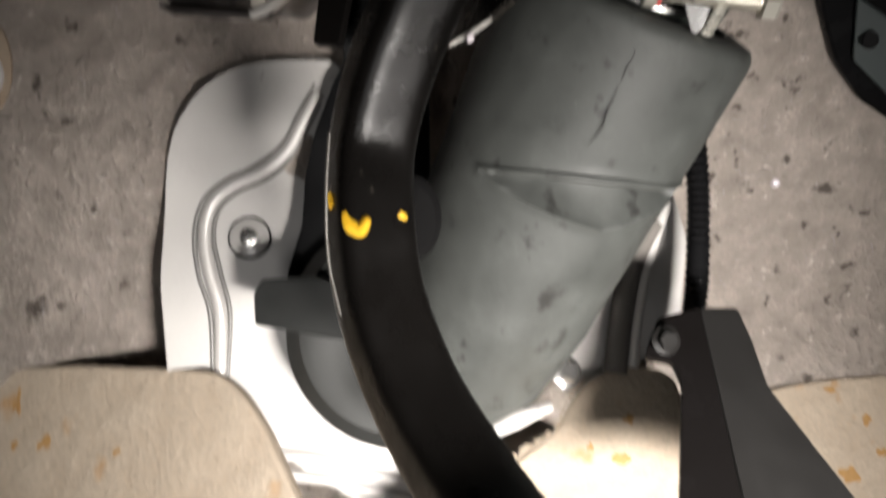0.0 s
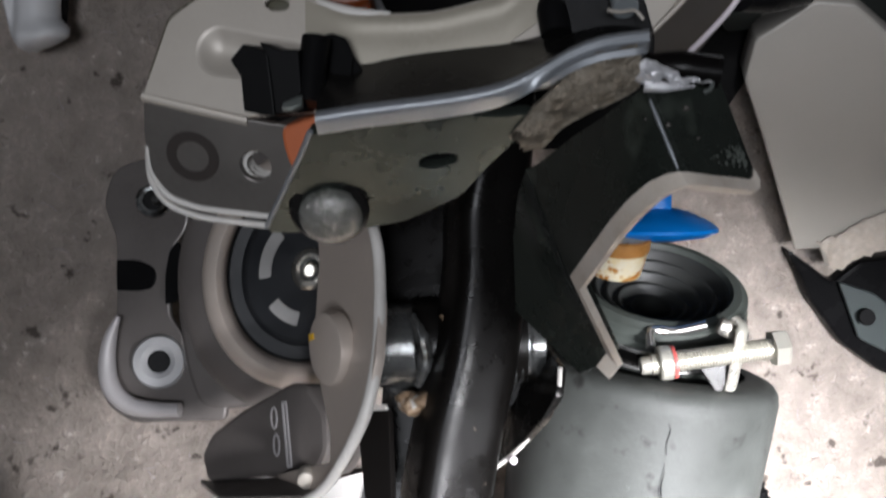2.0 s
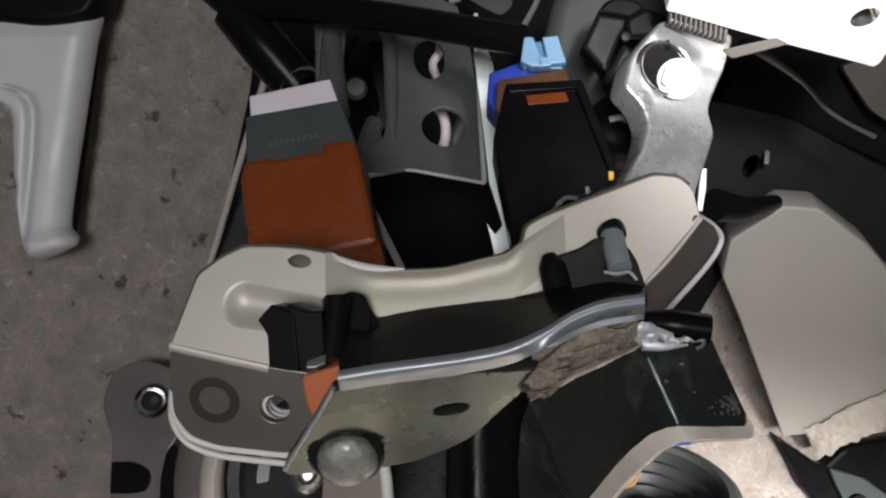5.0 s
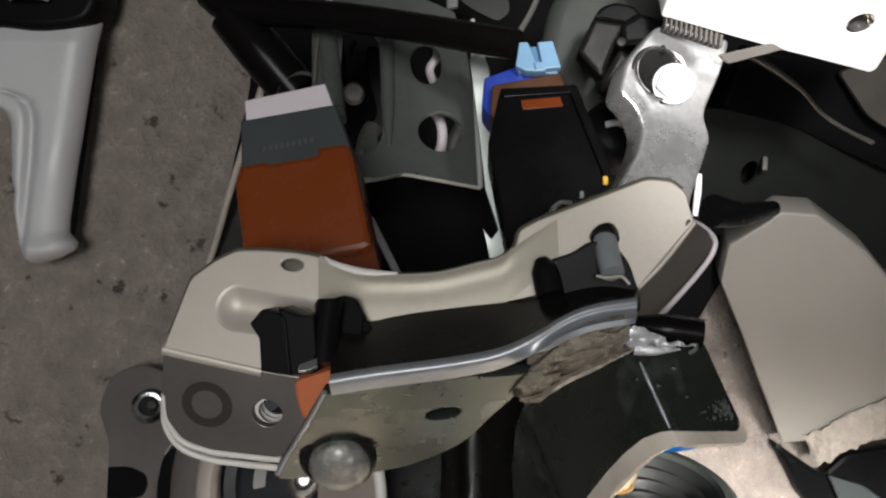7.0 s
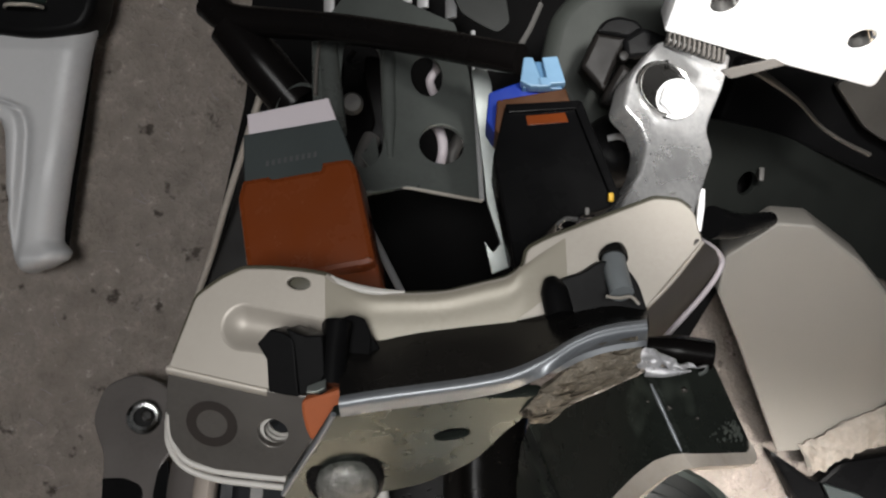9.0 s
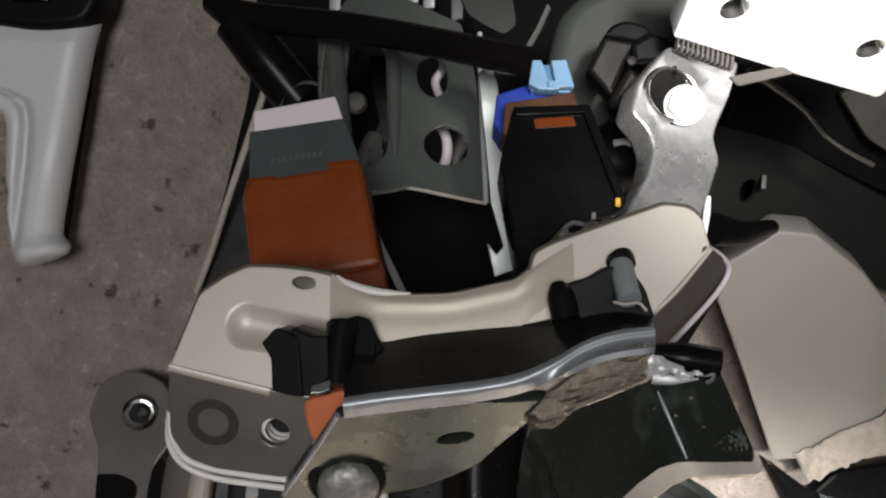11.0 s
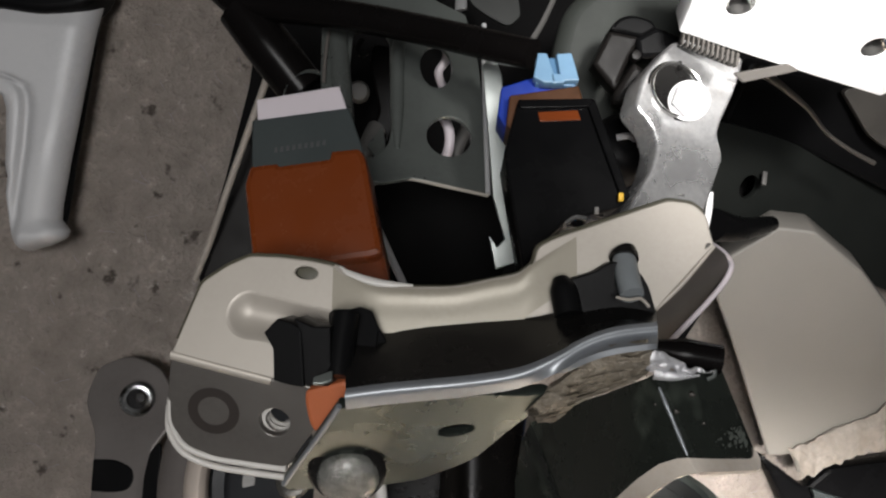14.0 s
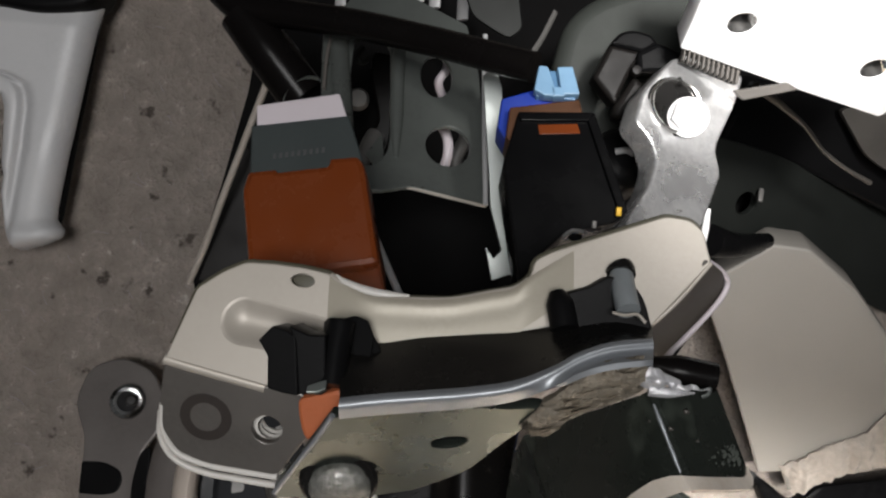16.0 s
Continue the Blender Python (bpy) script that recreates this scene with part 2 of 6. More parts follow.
GROMMET = material("green_grey_rubber", (0.05, 0.075, 0.065), 0.3, 0, 0.1, 500, (0.03, 0.045, 0.04), 90, 0.8, 0.0001)
HOUSING = material("grey_green_cast_paint", (0.040, 0.044, 0.040), 0.55, 0.0, 0.12, 400, (0.026, 0.029, 0.026), 45, 0.8, 0.0001, spec=0.15)
DUSKY = material("dusky_brown_steel", (0.0095, 0.0085, 0.008), 0.42, 0.0, 0.15, 500, (0.008, 0.007, 0.0065), 70, 0.8, 0.0001, spec=0.1)
PANEL = material("dark_trim_panel", (0.05, 0.05, 0.052), 0.7, 0, 0.1, 300, (0.04, 0.04, 0.041), 20, 0.8, 0.0001)


# ---- tools ----
def thing(name, label, category, at=(0, 0, 0), group="", kind=""):
    ob = new(name)
    ob.empty_display_size = 0.01
    ob.location = at
    return tagged(ob, label, category, group, kind)


def link_mesh(name, me, mat, parent=None, label="", sharp=38):
    me.materials.clear()
    me.materials.append(mat)
    me.shade_smooth()
    me.set_sharp_from_angle(angle=radians(sharp))
    ob = new(name, me)
    if parent is not None:
        ob.parent = parent
        if parent.type == "EMPTY":
            ob.matrix_parent_inverse = Matrix.Translation(-parent.location)
    return tagged(ob, label) if label else ob


def part(name, bm, mat, parent=None, label="", sharp=38):
    bmesh.ops.recalc_face_normals(bm, faces=bm.faces)
    me = bpy.data.meshes.new(name)
    bm.to_mesh(me)
    bm.free()
    return link_mesh(name, me, mat, parent, label, sharp)


def fillet(pts, r, steps=4):
    """The outline with its corners rounded; a third number in a point is that corner's own radius."""
    out, k = [], len(pts)
    for i, p in enumerate(pts):
        c, a, b = Vector(p[:2]), Vector(pts[i - 1][:2]), Vector(pts[(i + 1) % k][:2])
        rad = p[2] if len(p) > 2 else r
        u, v = a - c, b - c
        cut = min(rad, u.length * 0.45, v.length * 0.45)
        if cut < 0.02:
            out.append(c)
            continue
        s, e = c + u.normalized() * cut, c + v.normalized() * cut
        for j in range(steps + 1):
            f = j / steps
            out.append(s * (1 - f) ** 2 + c * 2 * f * (1 - f) + e * f * f)
    return out


def circle(x, y, r, n=28, ry=None, turn=0):
    ry = ry or r
    ct, st = math.cos(radians(turn)), math.sin(radians(turn))
    return [Vector((x + r * math.cos(a) * ct - ry * math.sin(a) * st, y + r * math.cos(a) * st + ry * math.sin(a) * ct))
            for a in (2 * math.pi * i / n for i in range(n))]


def plate(name, m, outline, thick, mat, parent=None, label="", r=1.0, bevel=0.25, holes=(), front=0.0, res=1):
    """A sheet or block cut to an outline in mm on the plane of m, from front (mm, along its normal) back by thick, with holes through it."""
    cu = bpy.data.curves.new(name, "CURVE")
    cu.dimensions, cu.fill_mode = "2D", "BOTH"
    bevel = min(bevel, thick * 0.45)
    cu.extrude, cu.bevel_depth, cu.bevel_resolution, cu.offset = (thick / 2 - bevel) / 1000, bevel / 1000, res, -bevel / 1000
    for loop in (fillet(outline, r), *holes):
        sp = cu.splines.new("POLY")
        sp.points.add(len(loop) - 1)
        for q, p in zip(sp.points, loop):
            q.co = (p[0] / 1000, p[1] / 1000, 0, 1)
        sp.use_cyclic_u = True
    tmp = bpy.data.objects.new(name, cu)
    scene.collection.objects.link(tmp)
    me = bpy.data.meshes.new_from_object(tmp.evaluated_get(bpy.context.evaluated_depsgraph_get()))
    bpy.data.objects.remove(tmp)
    bpy.data.curves.remove(cu)
    me.transform(m @ Matrix.Translation((0, 0, (front - thick / 2) / 1000)))
    me.name = name
    return link_mesh(name, me, mat, parent, label)


def spline(points, steps):
    """Catmull-Rom through the points."""
    p = [Vector(q) for q in points]
    if len(p) < 3:
        return [p[0].lerp(p[-1], i / steps) for i in range(steps + 1)]
    p = [p[0] * 2 - p[1], *p, p[-1] * 2 - p[-2]]
    out = []
    for i in range(1, len(p) - 2):
        a, b, c, d = p[i - 1:i + 3]
        for j in range(steps):
            f = j / steps
            out.append(0.5 * (2 * b + (c - a) * f + (2 * a - 5 * b + 4 * c - d) * f * f + (3 * b - a - 3 * c + d) * f ** 3))
    return out + [p[-2].copy()]


def tube_bm(points, radii, seg=20, steps=6, flat=1.0, ribs=0, rib=0.0, up=None, square=2.0):
    """A round rod along a smooth path, with radii (m) along it; closed ends. ribs: rings along it, rib deep; square: above 2 the section flattens towards up."""
    path = spline(points, steps)
    n = len(path)
    if not isinstance(radii, (list, tuple)):
        radii = [radii] * 2
    bm = bmesh.new()
    rings = []
    for i, c in enumerate(path):
        d = (path[min(i + 1, n - 1)] - path[max(i - 1, 0)]).normalized()
        if up is None:
            up = d.orthogonal().normalized()
        up = (up - d * up.dot(d)).normalized()
        side = d.cross(up)
        f = i / (n - 1) * (len(radii) - 1)
        k = min(int(f), len(radii) - 2)
        r = radii[k] * (1 - f + k) + radii[k + 1] * (f - k)
        if ribs:
            r -= rib * (i % 2)
        rings.append([bm.verts.new(c + (up * math.cos(a) + side * math.sin(a) * flat) * r * (abs(math.cos(a)) ** square + abs(math.sin(a)) ** square) ** (-1 / square)) for a in (2 * math.pi * j / seg for j in range(seg))])
    for a, b in zip(rings, rings[1:]):
        for j in range(seg):
            bm.faces.new((a[j], a[(j + 1) % seg], b[(j + 1) % seg], b[j]))
    bm.faces.new(rings[0][::-1])
    bm.faces.new(rings[-1])
    return bm


def lathe_bm(profile, m, seg=40, closed=False):
    """A turned shape: profile of (radius, height) in mm round the z axis of m."""
    bm = bmesh.new()
    rings = []
    for r, z in profile:
        if r < 1e-4:
            rings.append([bm.verts.new(m @ Vector((0, 0, z / 1000)))])
        else:
            rings.append([bm.verts.new(m @ Vector((r * math.cos(a) / 1000, r * math.sin(a) / 1000, z / 1000))) for a in (2 * math.pi * j / seg for j in range(seg))])
    pairs = list(zip(rings, rings[1:])) + ([(rings[-1], rings[0])] if closed else [])
    for a, b in pairs:
        for j in range(seg):
            k = (j + 1) % seg
            if len(a) == 1 and len(b) == 1:
                continue
            if len(a) == 1:
                bm.faces.new((a[0], b[j], b[k]))
            elif len(b) == 1:
                bm.faces.new((a[j], a[k], b[0]))
            else:
                bm.faces.new((a[j], a[k], b[k], b[j]))
    return bm


def box_bm(m, sx, sy, sz, bevel=0.5, segs=2, taper=1.0):
    """A block of sx, sy, sz mm centred on m, edges rounded; taper scales its +y end."""
    bm = bmesh.new()
    bmesh.ops.create_cube(bm, size=1)
    for v in bm.verts:
        k = taper if v.co.y > 0 else 1.0
        v.co = Vector((v.co.x * sx * k, v.co.y * sy, v.co.z * sz)) / 1000
    if bevel:
        bmesh.ops.bevel(bm, geom=bm.edges[:], offset=bevel / 1000, segments=segs, affect="EDGES", profile=0.5)
    bm.transform(m)
    return bm


def sheet_bm(rails, thick, across=1, along=1, smooth_across=False):
    """Sheet metal through rails (each a row of points, all alike in number), thick mm, grown away from the side that the rails wind to."""
    rows = [spline(r, along) if along > 1 else [Vector(p) for p in r] for r in rails]
    if across > 1:
        cols = list(zip(*rows))
        cols = [spline(c, across) if smooth_across else [a.lerp(b, j / across) for a, b in zip(c, c[1:]) for j in range(across)] + [c[-1]] for c in cols]
        rows = [list(r) for r in zip(*cols)]
    bm = bmesh.new()
    g = [[bm.verts.new(p) for p in r] for r in rows]
    for a, b in zip(g, g[1:]):
        for j in range(len(a) - 1):
            bm.faces.new((a[j], a[j + 1], b[j + 1], b[j]))
    bmesh.ops.recalc_face_normals(bm, faces=bm.faces)
    bmesh.ops.solidify(bm, geom=bm.faces[:], thickness=thick / 1000)
    return bm


def bolt(parent, m, head_r, head_h, flange_r=0.0, mat=None, name="bolt", label=""):
    """A hexagon head with a chamfer and, where given, a flange, standing on the plane of m."""
    mat = mat or SILVER
    prof = [(0, head_h), (head_r * 0.86, head_h), (head_r, head_h - head_r * 0.16), (head_r, 0.1)]
    head = part(name, lathe_bm(prof + [(0, 0.1)], m, 6), mat, parent, label, 25)
    if flange_r:
        part("flange", lathe_bm([(head_r * 0.8, 1.4), (flange_r, 0.6), (flange_r, 0), (0, 0)], m, 36), mat, head)
    return head


# ---- setting ----
def firewall_depth(x, z):
    """The board stands back on the far side and swells towards the cabin low on the other."""
    def ease(v):
        v = min(1.0, max(0.0, v))
        return v * v * (3 - 2 * v)
    left, low = ease((0.07 - x) / 0.11), ease((0.36 - z) / 0.10)
    toe = max(0.0, 0.16 - z)
    swell = 0.030 * ease((-0.095 - x) / 0.05) * ease((0.225 - z) / 0.04)
    return 0.385 - 0.062 * left * low - 0.9 * toe - 0.02 * left - swell


def felt_y(x, z):
    return firewall_depth(x, z) + 0.004 * noise.noise(Vector((x * 14, z * 14, 0.3))) + 0.002 * noise.noise(Vector((x * 55, z * 55, 2.0))) + 0.0007 * noise.noise(Vector((x * 130, z * 130, 5.0)))


def firewall():
    bm = bmesh.new()
    nx, nz = 200, 190
    g = []
    for j in range(nz + 1):
        row = []
        for i in range(nx + 1):
            x, z = -0.48 + 0.98 * i / nx, 0.02 + 0.98 * j / nz
            y = felt_y(x, z)
            row.append(bm.verts.new((x, y, z)))
        g.append(row)
    for a, b in zip(g, g[1:]):
        for j in range(nx):
            bm.faces.new((a[j], a[j + 1], b[j + 1], b[j]))
    bmesh.ops.solidify(bm, geom=bm.faces[:], thickness=0.006)
    return part("wall_firewall", bm, FELT, sharp=80)


tagged(firewall(), "grey felt sound-deadening mat on the firewall", "firewall", kind="structure")


def felt_fibres():
    """Loose pale hairs that stand off the felt."""
    bm = bmesh.new()
    for k in range(900):
        x, z = random.uniform(-0.26, 0.30), random.uniform(0.16, 0.66)
        a, length, bend = random.uniform(0, 6.3), random.uniform(0.002, 0.007), random.uniform(-1.2, 1.2)
        pts = []
        for j in range(4):
            pts.append(Vector((x, felt_y(x, z) - 0.0004 - 0.0007 * math.sin(j), z)))
            x, z, a = x + math.cos(a) * length / 3, z + math.sin(a) * length / 3, a + bend / 3
        rows = [[bm.verts.new(p + d) for d in (Vector((0, -0.00009, 0)), Vector((0.00008, 0.00005, 0.00008)), Vector((-0.00008, 0.00005, -0.00008)))] for p in pts]
        for p, q in zip(rows, rows[1:]):
            for j in range(3):
                bm.faces.new((p[j], p[(j + 1) % 3], q[(j + 1) % 3], q[j]))
    tagged(part("felt_fibres", bm, LILAC), "pale loose fibres on the grey felt mat", "fibres", kind="stuff")


felt_fibres()


def panel(name, centre, size, label):
    bm = box_bm(pose(*centre), *size, bevel=4)
    return tagged(part(name, bm, PANEL), label, "panel", kind="structure")


panel("floor", (0.01, -0.12, -0.01), (980, 980, 20), "dark cabin floor pan under the pedals")
panel("wall_west", (-0.49, 0.0, 0.5), (20, 760, 1000), "dark kick panel beside the footwell")
panel("wall_east", (0.51, 0.0, 0.5), (20, 760, 1000), "dark tunnel side panel beside the footwell")
panel("ceiling", (0.01, 0.19, 0.93), (980, 380, 20), "dark underside of the dashboard structure")


# ---- lower footwell: board, plates, boot, pedal arm ----
BROWN_STEEL = material("brownish_plated_steel", (0.52, 0.455, 0.40), 0.36, 0.2, 0.12, 600, (0.42, 0.365, 0.32), 45, 0.8, 0.00004)


def cover_plate():
    t = thing("cover_plate", "white primed pressed steel cover plate on the firewall", "cover plate", (-0.0728, 0.2502, 0.2251))
    body = plate("body", pose(-0.0776, 0.2931, 0.2537, 61.6, 2.7, 4.4), [(-32.3, -63), (-35.4, -17.7), (-33.5, 4.7), (-32, 31.5), (-28.6, 44.9), (-19.7, 58.3), (-8.7, 66.2), (4.6, 70.1), (17.9, 70.8), (35.8, 71.1), (44.6, 27.4), (58.1, -50.7), (128.6, -80.3), (105, -120.2), (57.9, -118.7), (-5.7, -77.3)], 2.5, WHITE_PAINT, t, r=6)
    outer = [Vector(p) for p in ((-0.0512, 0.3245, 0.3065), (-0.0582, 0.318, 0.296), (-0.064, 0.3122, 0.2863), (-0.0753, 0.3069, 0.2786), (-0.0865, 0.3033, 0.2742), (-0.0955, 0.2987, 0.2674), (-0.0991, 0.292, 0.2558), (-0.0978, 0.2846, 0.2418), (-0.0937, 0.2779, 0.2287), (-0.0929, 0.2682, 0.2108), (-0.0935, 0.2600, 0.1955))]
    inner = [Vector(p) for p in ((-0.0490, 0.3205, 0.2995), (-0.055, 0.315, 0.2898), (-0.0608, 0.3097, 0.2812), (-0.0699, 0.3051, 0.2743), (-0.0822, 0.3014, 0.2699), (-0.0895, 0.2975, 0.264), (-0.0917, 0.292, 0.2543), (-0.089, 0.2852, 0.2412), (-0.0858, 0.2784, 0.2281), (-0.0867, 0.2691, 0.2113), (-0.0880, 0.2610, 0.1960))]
    part("pressed_rib", tube_bm([(a + b) / 2 + Vector((0, 0.0006, -0.0003)) for a, b in zip(outer, inner)], 0.0030, 16, 6), WHITE_PAINT, t)
    # Grey lines either side of the rib paint the shade of its grooves.
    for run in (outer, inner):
        part("groove", tube_bm([p + Vector((0, -0.0001, 0)) for p in run], [0.0006, 0.0009, 0.0010, 0.0010, 0.0009], 10, 6), SHADE_GREY, t, "grey line for the shade of a pressed groove")
    for pts, r in (
                   ([(-0.0659, 0.2519, 0.1757), (-0.05, 0.2522, 0.1732), (-0.0341, 0.2506, 0.1674), (-0.0111, 0.2495, 0.161)], 0.0026), ([(-0.0637, 0.2482, 0.1684), (-0.0479, 0.2481, 0.1653), (-0.0319, 0.2471, 0.1604), (-0.0111, 0.2465, 0.1554)], 0.0026)):
        part("rib", tube_bm(pts, r, 14, 6), WHITE_PAINT, t)
    m = pose(-0.0773, 0.2918, 0.2544, 53.1, 5.1, 0.1)
    part("washer", lathe_bm([(0, 1.6), (7.0, 1.6), (7.8, 1.0), (7.8, -1), (0, -1)], m), WHITE_PAINT, t)
    # Dark ring drawn round the washer as its outline.
    part("washer_outline", lathe_bm([(7.8, 0.4), (8.6, 0.35), (8.6, -1), (7.8, -1)], m, 40, closed=True), OIL_SHADE_STEEL, t)
    part("screw", lathe_bm([(0, 3.4), (1.6, 3.4), (3.4, 2.8), (3.9, 1.6), (0, 1.6)], m), SILVER, t)


cover_plate()


def base_ring():
    t = thing("boot_flange", "black rubber flange round the foot of the boot", "rubber flange", (-0.02, 0.2391, 0.2179))
    m = pose(-0.015, 0.2563, 0.2347, 52.1, 0.4, 0)
    part("ring", lathe_bm([(20, 4), (30, 9), (38, 8), (42, 3), (44, 1), (44, -4), (20, -4)], m, 56), BASE_RUBBER, t)
    plate("seal", pose(-0.0403, 0.2964, 0.2821, 57.2, 0.3, 0.1), [(2, 42.6), (-2.7, 32.9), (-9.2, 15.3), (-13.1, -2.2), (-14.3, -21.8), (-19.9, -40.3), (-17.2, -65.2), (4.6, -86.8), (34.8, -86.8), (34.9, 42.6)], 3, BLACK_RUBBER, t, r=2)
    plate("tab", pose(-0.0669, 0.2509, 0.2612, 59.1, -3.5, -6.4), [(-0.4, -5), (2.5, 0), (22.6, 1.1), (38.7, -4.7), (38.7, -22.3), (25.7, -20.2), (0.1, -16)], 9, BASE_RUBBER, t, r=1.5, bevel=0.8)


base_ring()


def white_flange():
    t = thing("white_flange", "white painted body flange behind the boot", "body flange", (0.0742, 0.2626, 0.2117))
    plate("body", pose(0.0788, 0.2798, 0.2402, 49.6, 0.3, 0.1), [(-1.2, 27.3), (12.8, 36.5), (17.6, 18.1), (13.9, -13.3), (1, -30.9), (-10.4, -43.8), (-32.2, -43.8), (-35.3, -35.2), (-20.4, -13.3), (-12, 6.8)], 3, WHITE_PAINT, t, r=3)
    part("seal", tube_bm([(0.0815, 0.2893, 0.2617), (0.0724, 0.2774, 0.2497), (0.0678, 0.2648, 0.2347), (0.0641, 0.2497, 0.2194)], 0.0045, 14, 5), SEAL_GREY, t)
    part("lip", tube_bm([(0.0874, 0.2942, 0.2678), (0.0797, 0.2805, 0.2529), (0.0739, 0.2648, 0.2347), (0.0709, 0.2508, 0.2212)], 0.0022, 10, 5), WHITE_PAINT, t)
    bolt(t, pose(0.0451, 0.2458, 0.2227, 40.3, 21.4, 0.2), 4.2, 4, 6.0, SILVER, "nut")
    part("lower_lip", tube_bm([(0.0128, 0.2259, 0.2094), (0.025, 0.2291, 0.2145), (0.0388, 0.2355, 0.2154)], [0.002, 0.0035, 0.002], 10, 5), WHITE_PAINT, t)


white_flange()


def hose():
    t = thing("corrugated_hose", "black corrugated plastic conduit running down the firewall", "hose", (0.0926, 0.2444, 0.2491))
    part("hose", tube_bm([(0.0861, 0.2997, 0.3263), (0.0914, 0.2925, 0.3046), (0.0939, 0.283, 0.2856), (0.0942, 0.2728, 0.2678), (0.0925, 0.2589, 0.2512), (0.0895, 0.2491, 0.2376)], 0.0046, 16, 14, ribs=1, rib=0.0009), BLACK_PLASTIC, t, sharp=60)


hose()


def stay_bracket():
    """The black folded stay that rises from the floor."""
    t = thing("stay_bracket", "black painted folded steel stay rising from the floor", "bracket", (0.0819, 0.1592, 0.2241))
    plate("web", pose(0.0831, 0.2251, 0.2657, 21.4, 0.3, 0.1), [(-18.1, -11.1, 2), (-14.2, -3), (-2.7, 0), (0.5, 0.9), (1, -64.1), (0.7, -81), (-21, -81), (-10.5, -27.1), (-12.3, -19.2), (-20.8, -17.6)], 2.5, BLACK_GLOSS, t, r=2)
    # Lighter black than the web's paints the sheen on the lit side.
    plate("flange", pose(0.0831, 0.2254, 0.2661, 22.5, 23, 9.1), [(0, 0.1), (16.1, 4.6), (18.8, -6.9), (20.6, -24.1), (44.8, -57.6), (55.4, -74.5), (0.4, -81.8)], 2.5, STAY_LIT, t, r=2)
    bolt(t, pose(0.0689, 0.2111, 0.2638, 52.9, 9.7, 0.1), 3.2, 3.5, 4.5, OIL_SHADE_STEEL, "screw")


stay_bracket()


def foam(name, m, outline, thick, label, spots=(), sizes=()):
    ob = tagged(plate(name, m, outline, thick, BEIGE, None, "", r=6, bevel=1.6), label, "floor covering")
    for (x, y), (rx, ry) in zip(spots, sizes):
        loop = []
        for k in range(22):
            a = 2 * math.pi * k / 22
            f = 1 + 0.9 * noise.noise(Vector((math.cos(a) * 1.3 + x, math.sin(a) * 1.3 + y, 0.4)))
            loop.append((x + rx * f * math.cos(a), y + ry * f * math.sin(a)))
        plate("stain", m, loop, 0.3, PAD_STAIN, ob, "brown soaked-in stain", r=0, bevel=0.05, front=0.1)
    return ob


foam("carpet_backing", pose(-0.1349, 0.271, 0.2059, 40.5, -10.3, -8.9), [(-131.4, 5), (-54.3, 2.1), (-18.8, 2.1), (45.8, -3.3), (57.4, -11.6), (69.2, -27.1), (78.4, -43.8), (91.9, -67.5), (93.2, -93.3), (-102.7, -97)], 9, "beige stained carpet backing at the toe board", [(-43, -13.3), (-27.6, -30), (-41, -29.6), (6.2, -33.9)], [(2.0, 5.0), (2.8, 2.6), (1.6, 2.0), (1.6, 1.4)])
ragged = foam("carpet_backing", pose(0.0671, 0.2524, 0.2199, 25.8, 0.3, 0.1), [(-60.7, -53.2), (-43.4, -36.8), (-26.5, -25.7), (-21.5, -14.8), (-13.3, -5.1), (-3.1, 0.5), (10.8, 1), (19.8, -3.5), (21.5, -15.9), (8.7, -89.4), (-82.9, -89.3)], 10, "beige cut carpet backing with ragged edge by the boot", [(0.1, -20.8), (-3.7, -35.6), (-14.6, -31.4)], [(1.8, 1.6), (2.6, 2.4), (1.2, 1.6)])
foam("carpet_backing", pose(0.1985, 0.3476, 0.127, 31.2, 0.3, 0.1), [(-48.4, -21.3), (-29.4, 0), (1.1, 5.7), (37.5, 8.8), (108.3, 11), (69.3, -112.9), (-63.1, -112.8)], 8, "beige stained carpet backing with brown spots", [(6.6, -45.1), (6.6, 0), (21.4, -15.9), (25, -33.1)], [(4.6, 4.0), (3.2, 1.6), (3.4, 4.2), (2.4, 2.2)])
fray = bmesh.new()
edge = spline([(0.0025, 0.2016, 0.1947), (0.0124, 0.2107, 0.199), (0.0238, 0.2199, 0.2034), (0.0332, 0.2255, 0.2061), (0.0408, 0.2305, 0.2084), (0.0453, 0.2396, 0.2128), (0.0526, 0.2478, 0.2167)], 8)
for p, q in zip(edge, edge[1:]):
    d = (q - p).normalized()
    out = d.cross(Vector((0, -0.6, 0.8))).normalized() * random.choice((0.0012, 0.002, 0.003))
    if out.x > 0:
        out = -out
    tri = [fray.verts.new(v) for v in (p, q, p.lerp(q, 0.5) + out, p.lerp(q, 0.5) + Vector((0, 0.003, -0.002)))]
    for f in ((0, 1, 2), (0, 2, 3), (1, 3, 2), (0, 3, 1)):
        fray.faces.new([tri[k] for k in f])
part("frayed_edge", fray, BEIGE, ragged, "frayed cut edge")


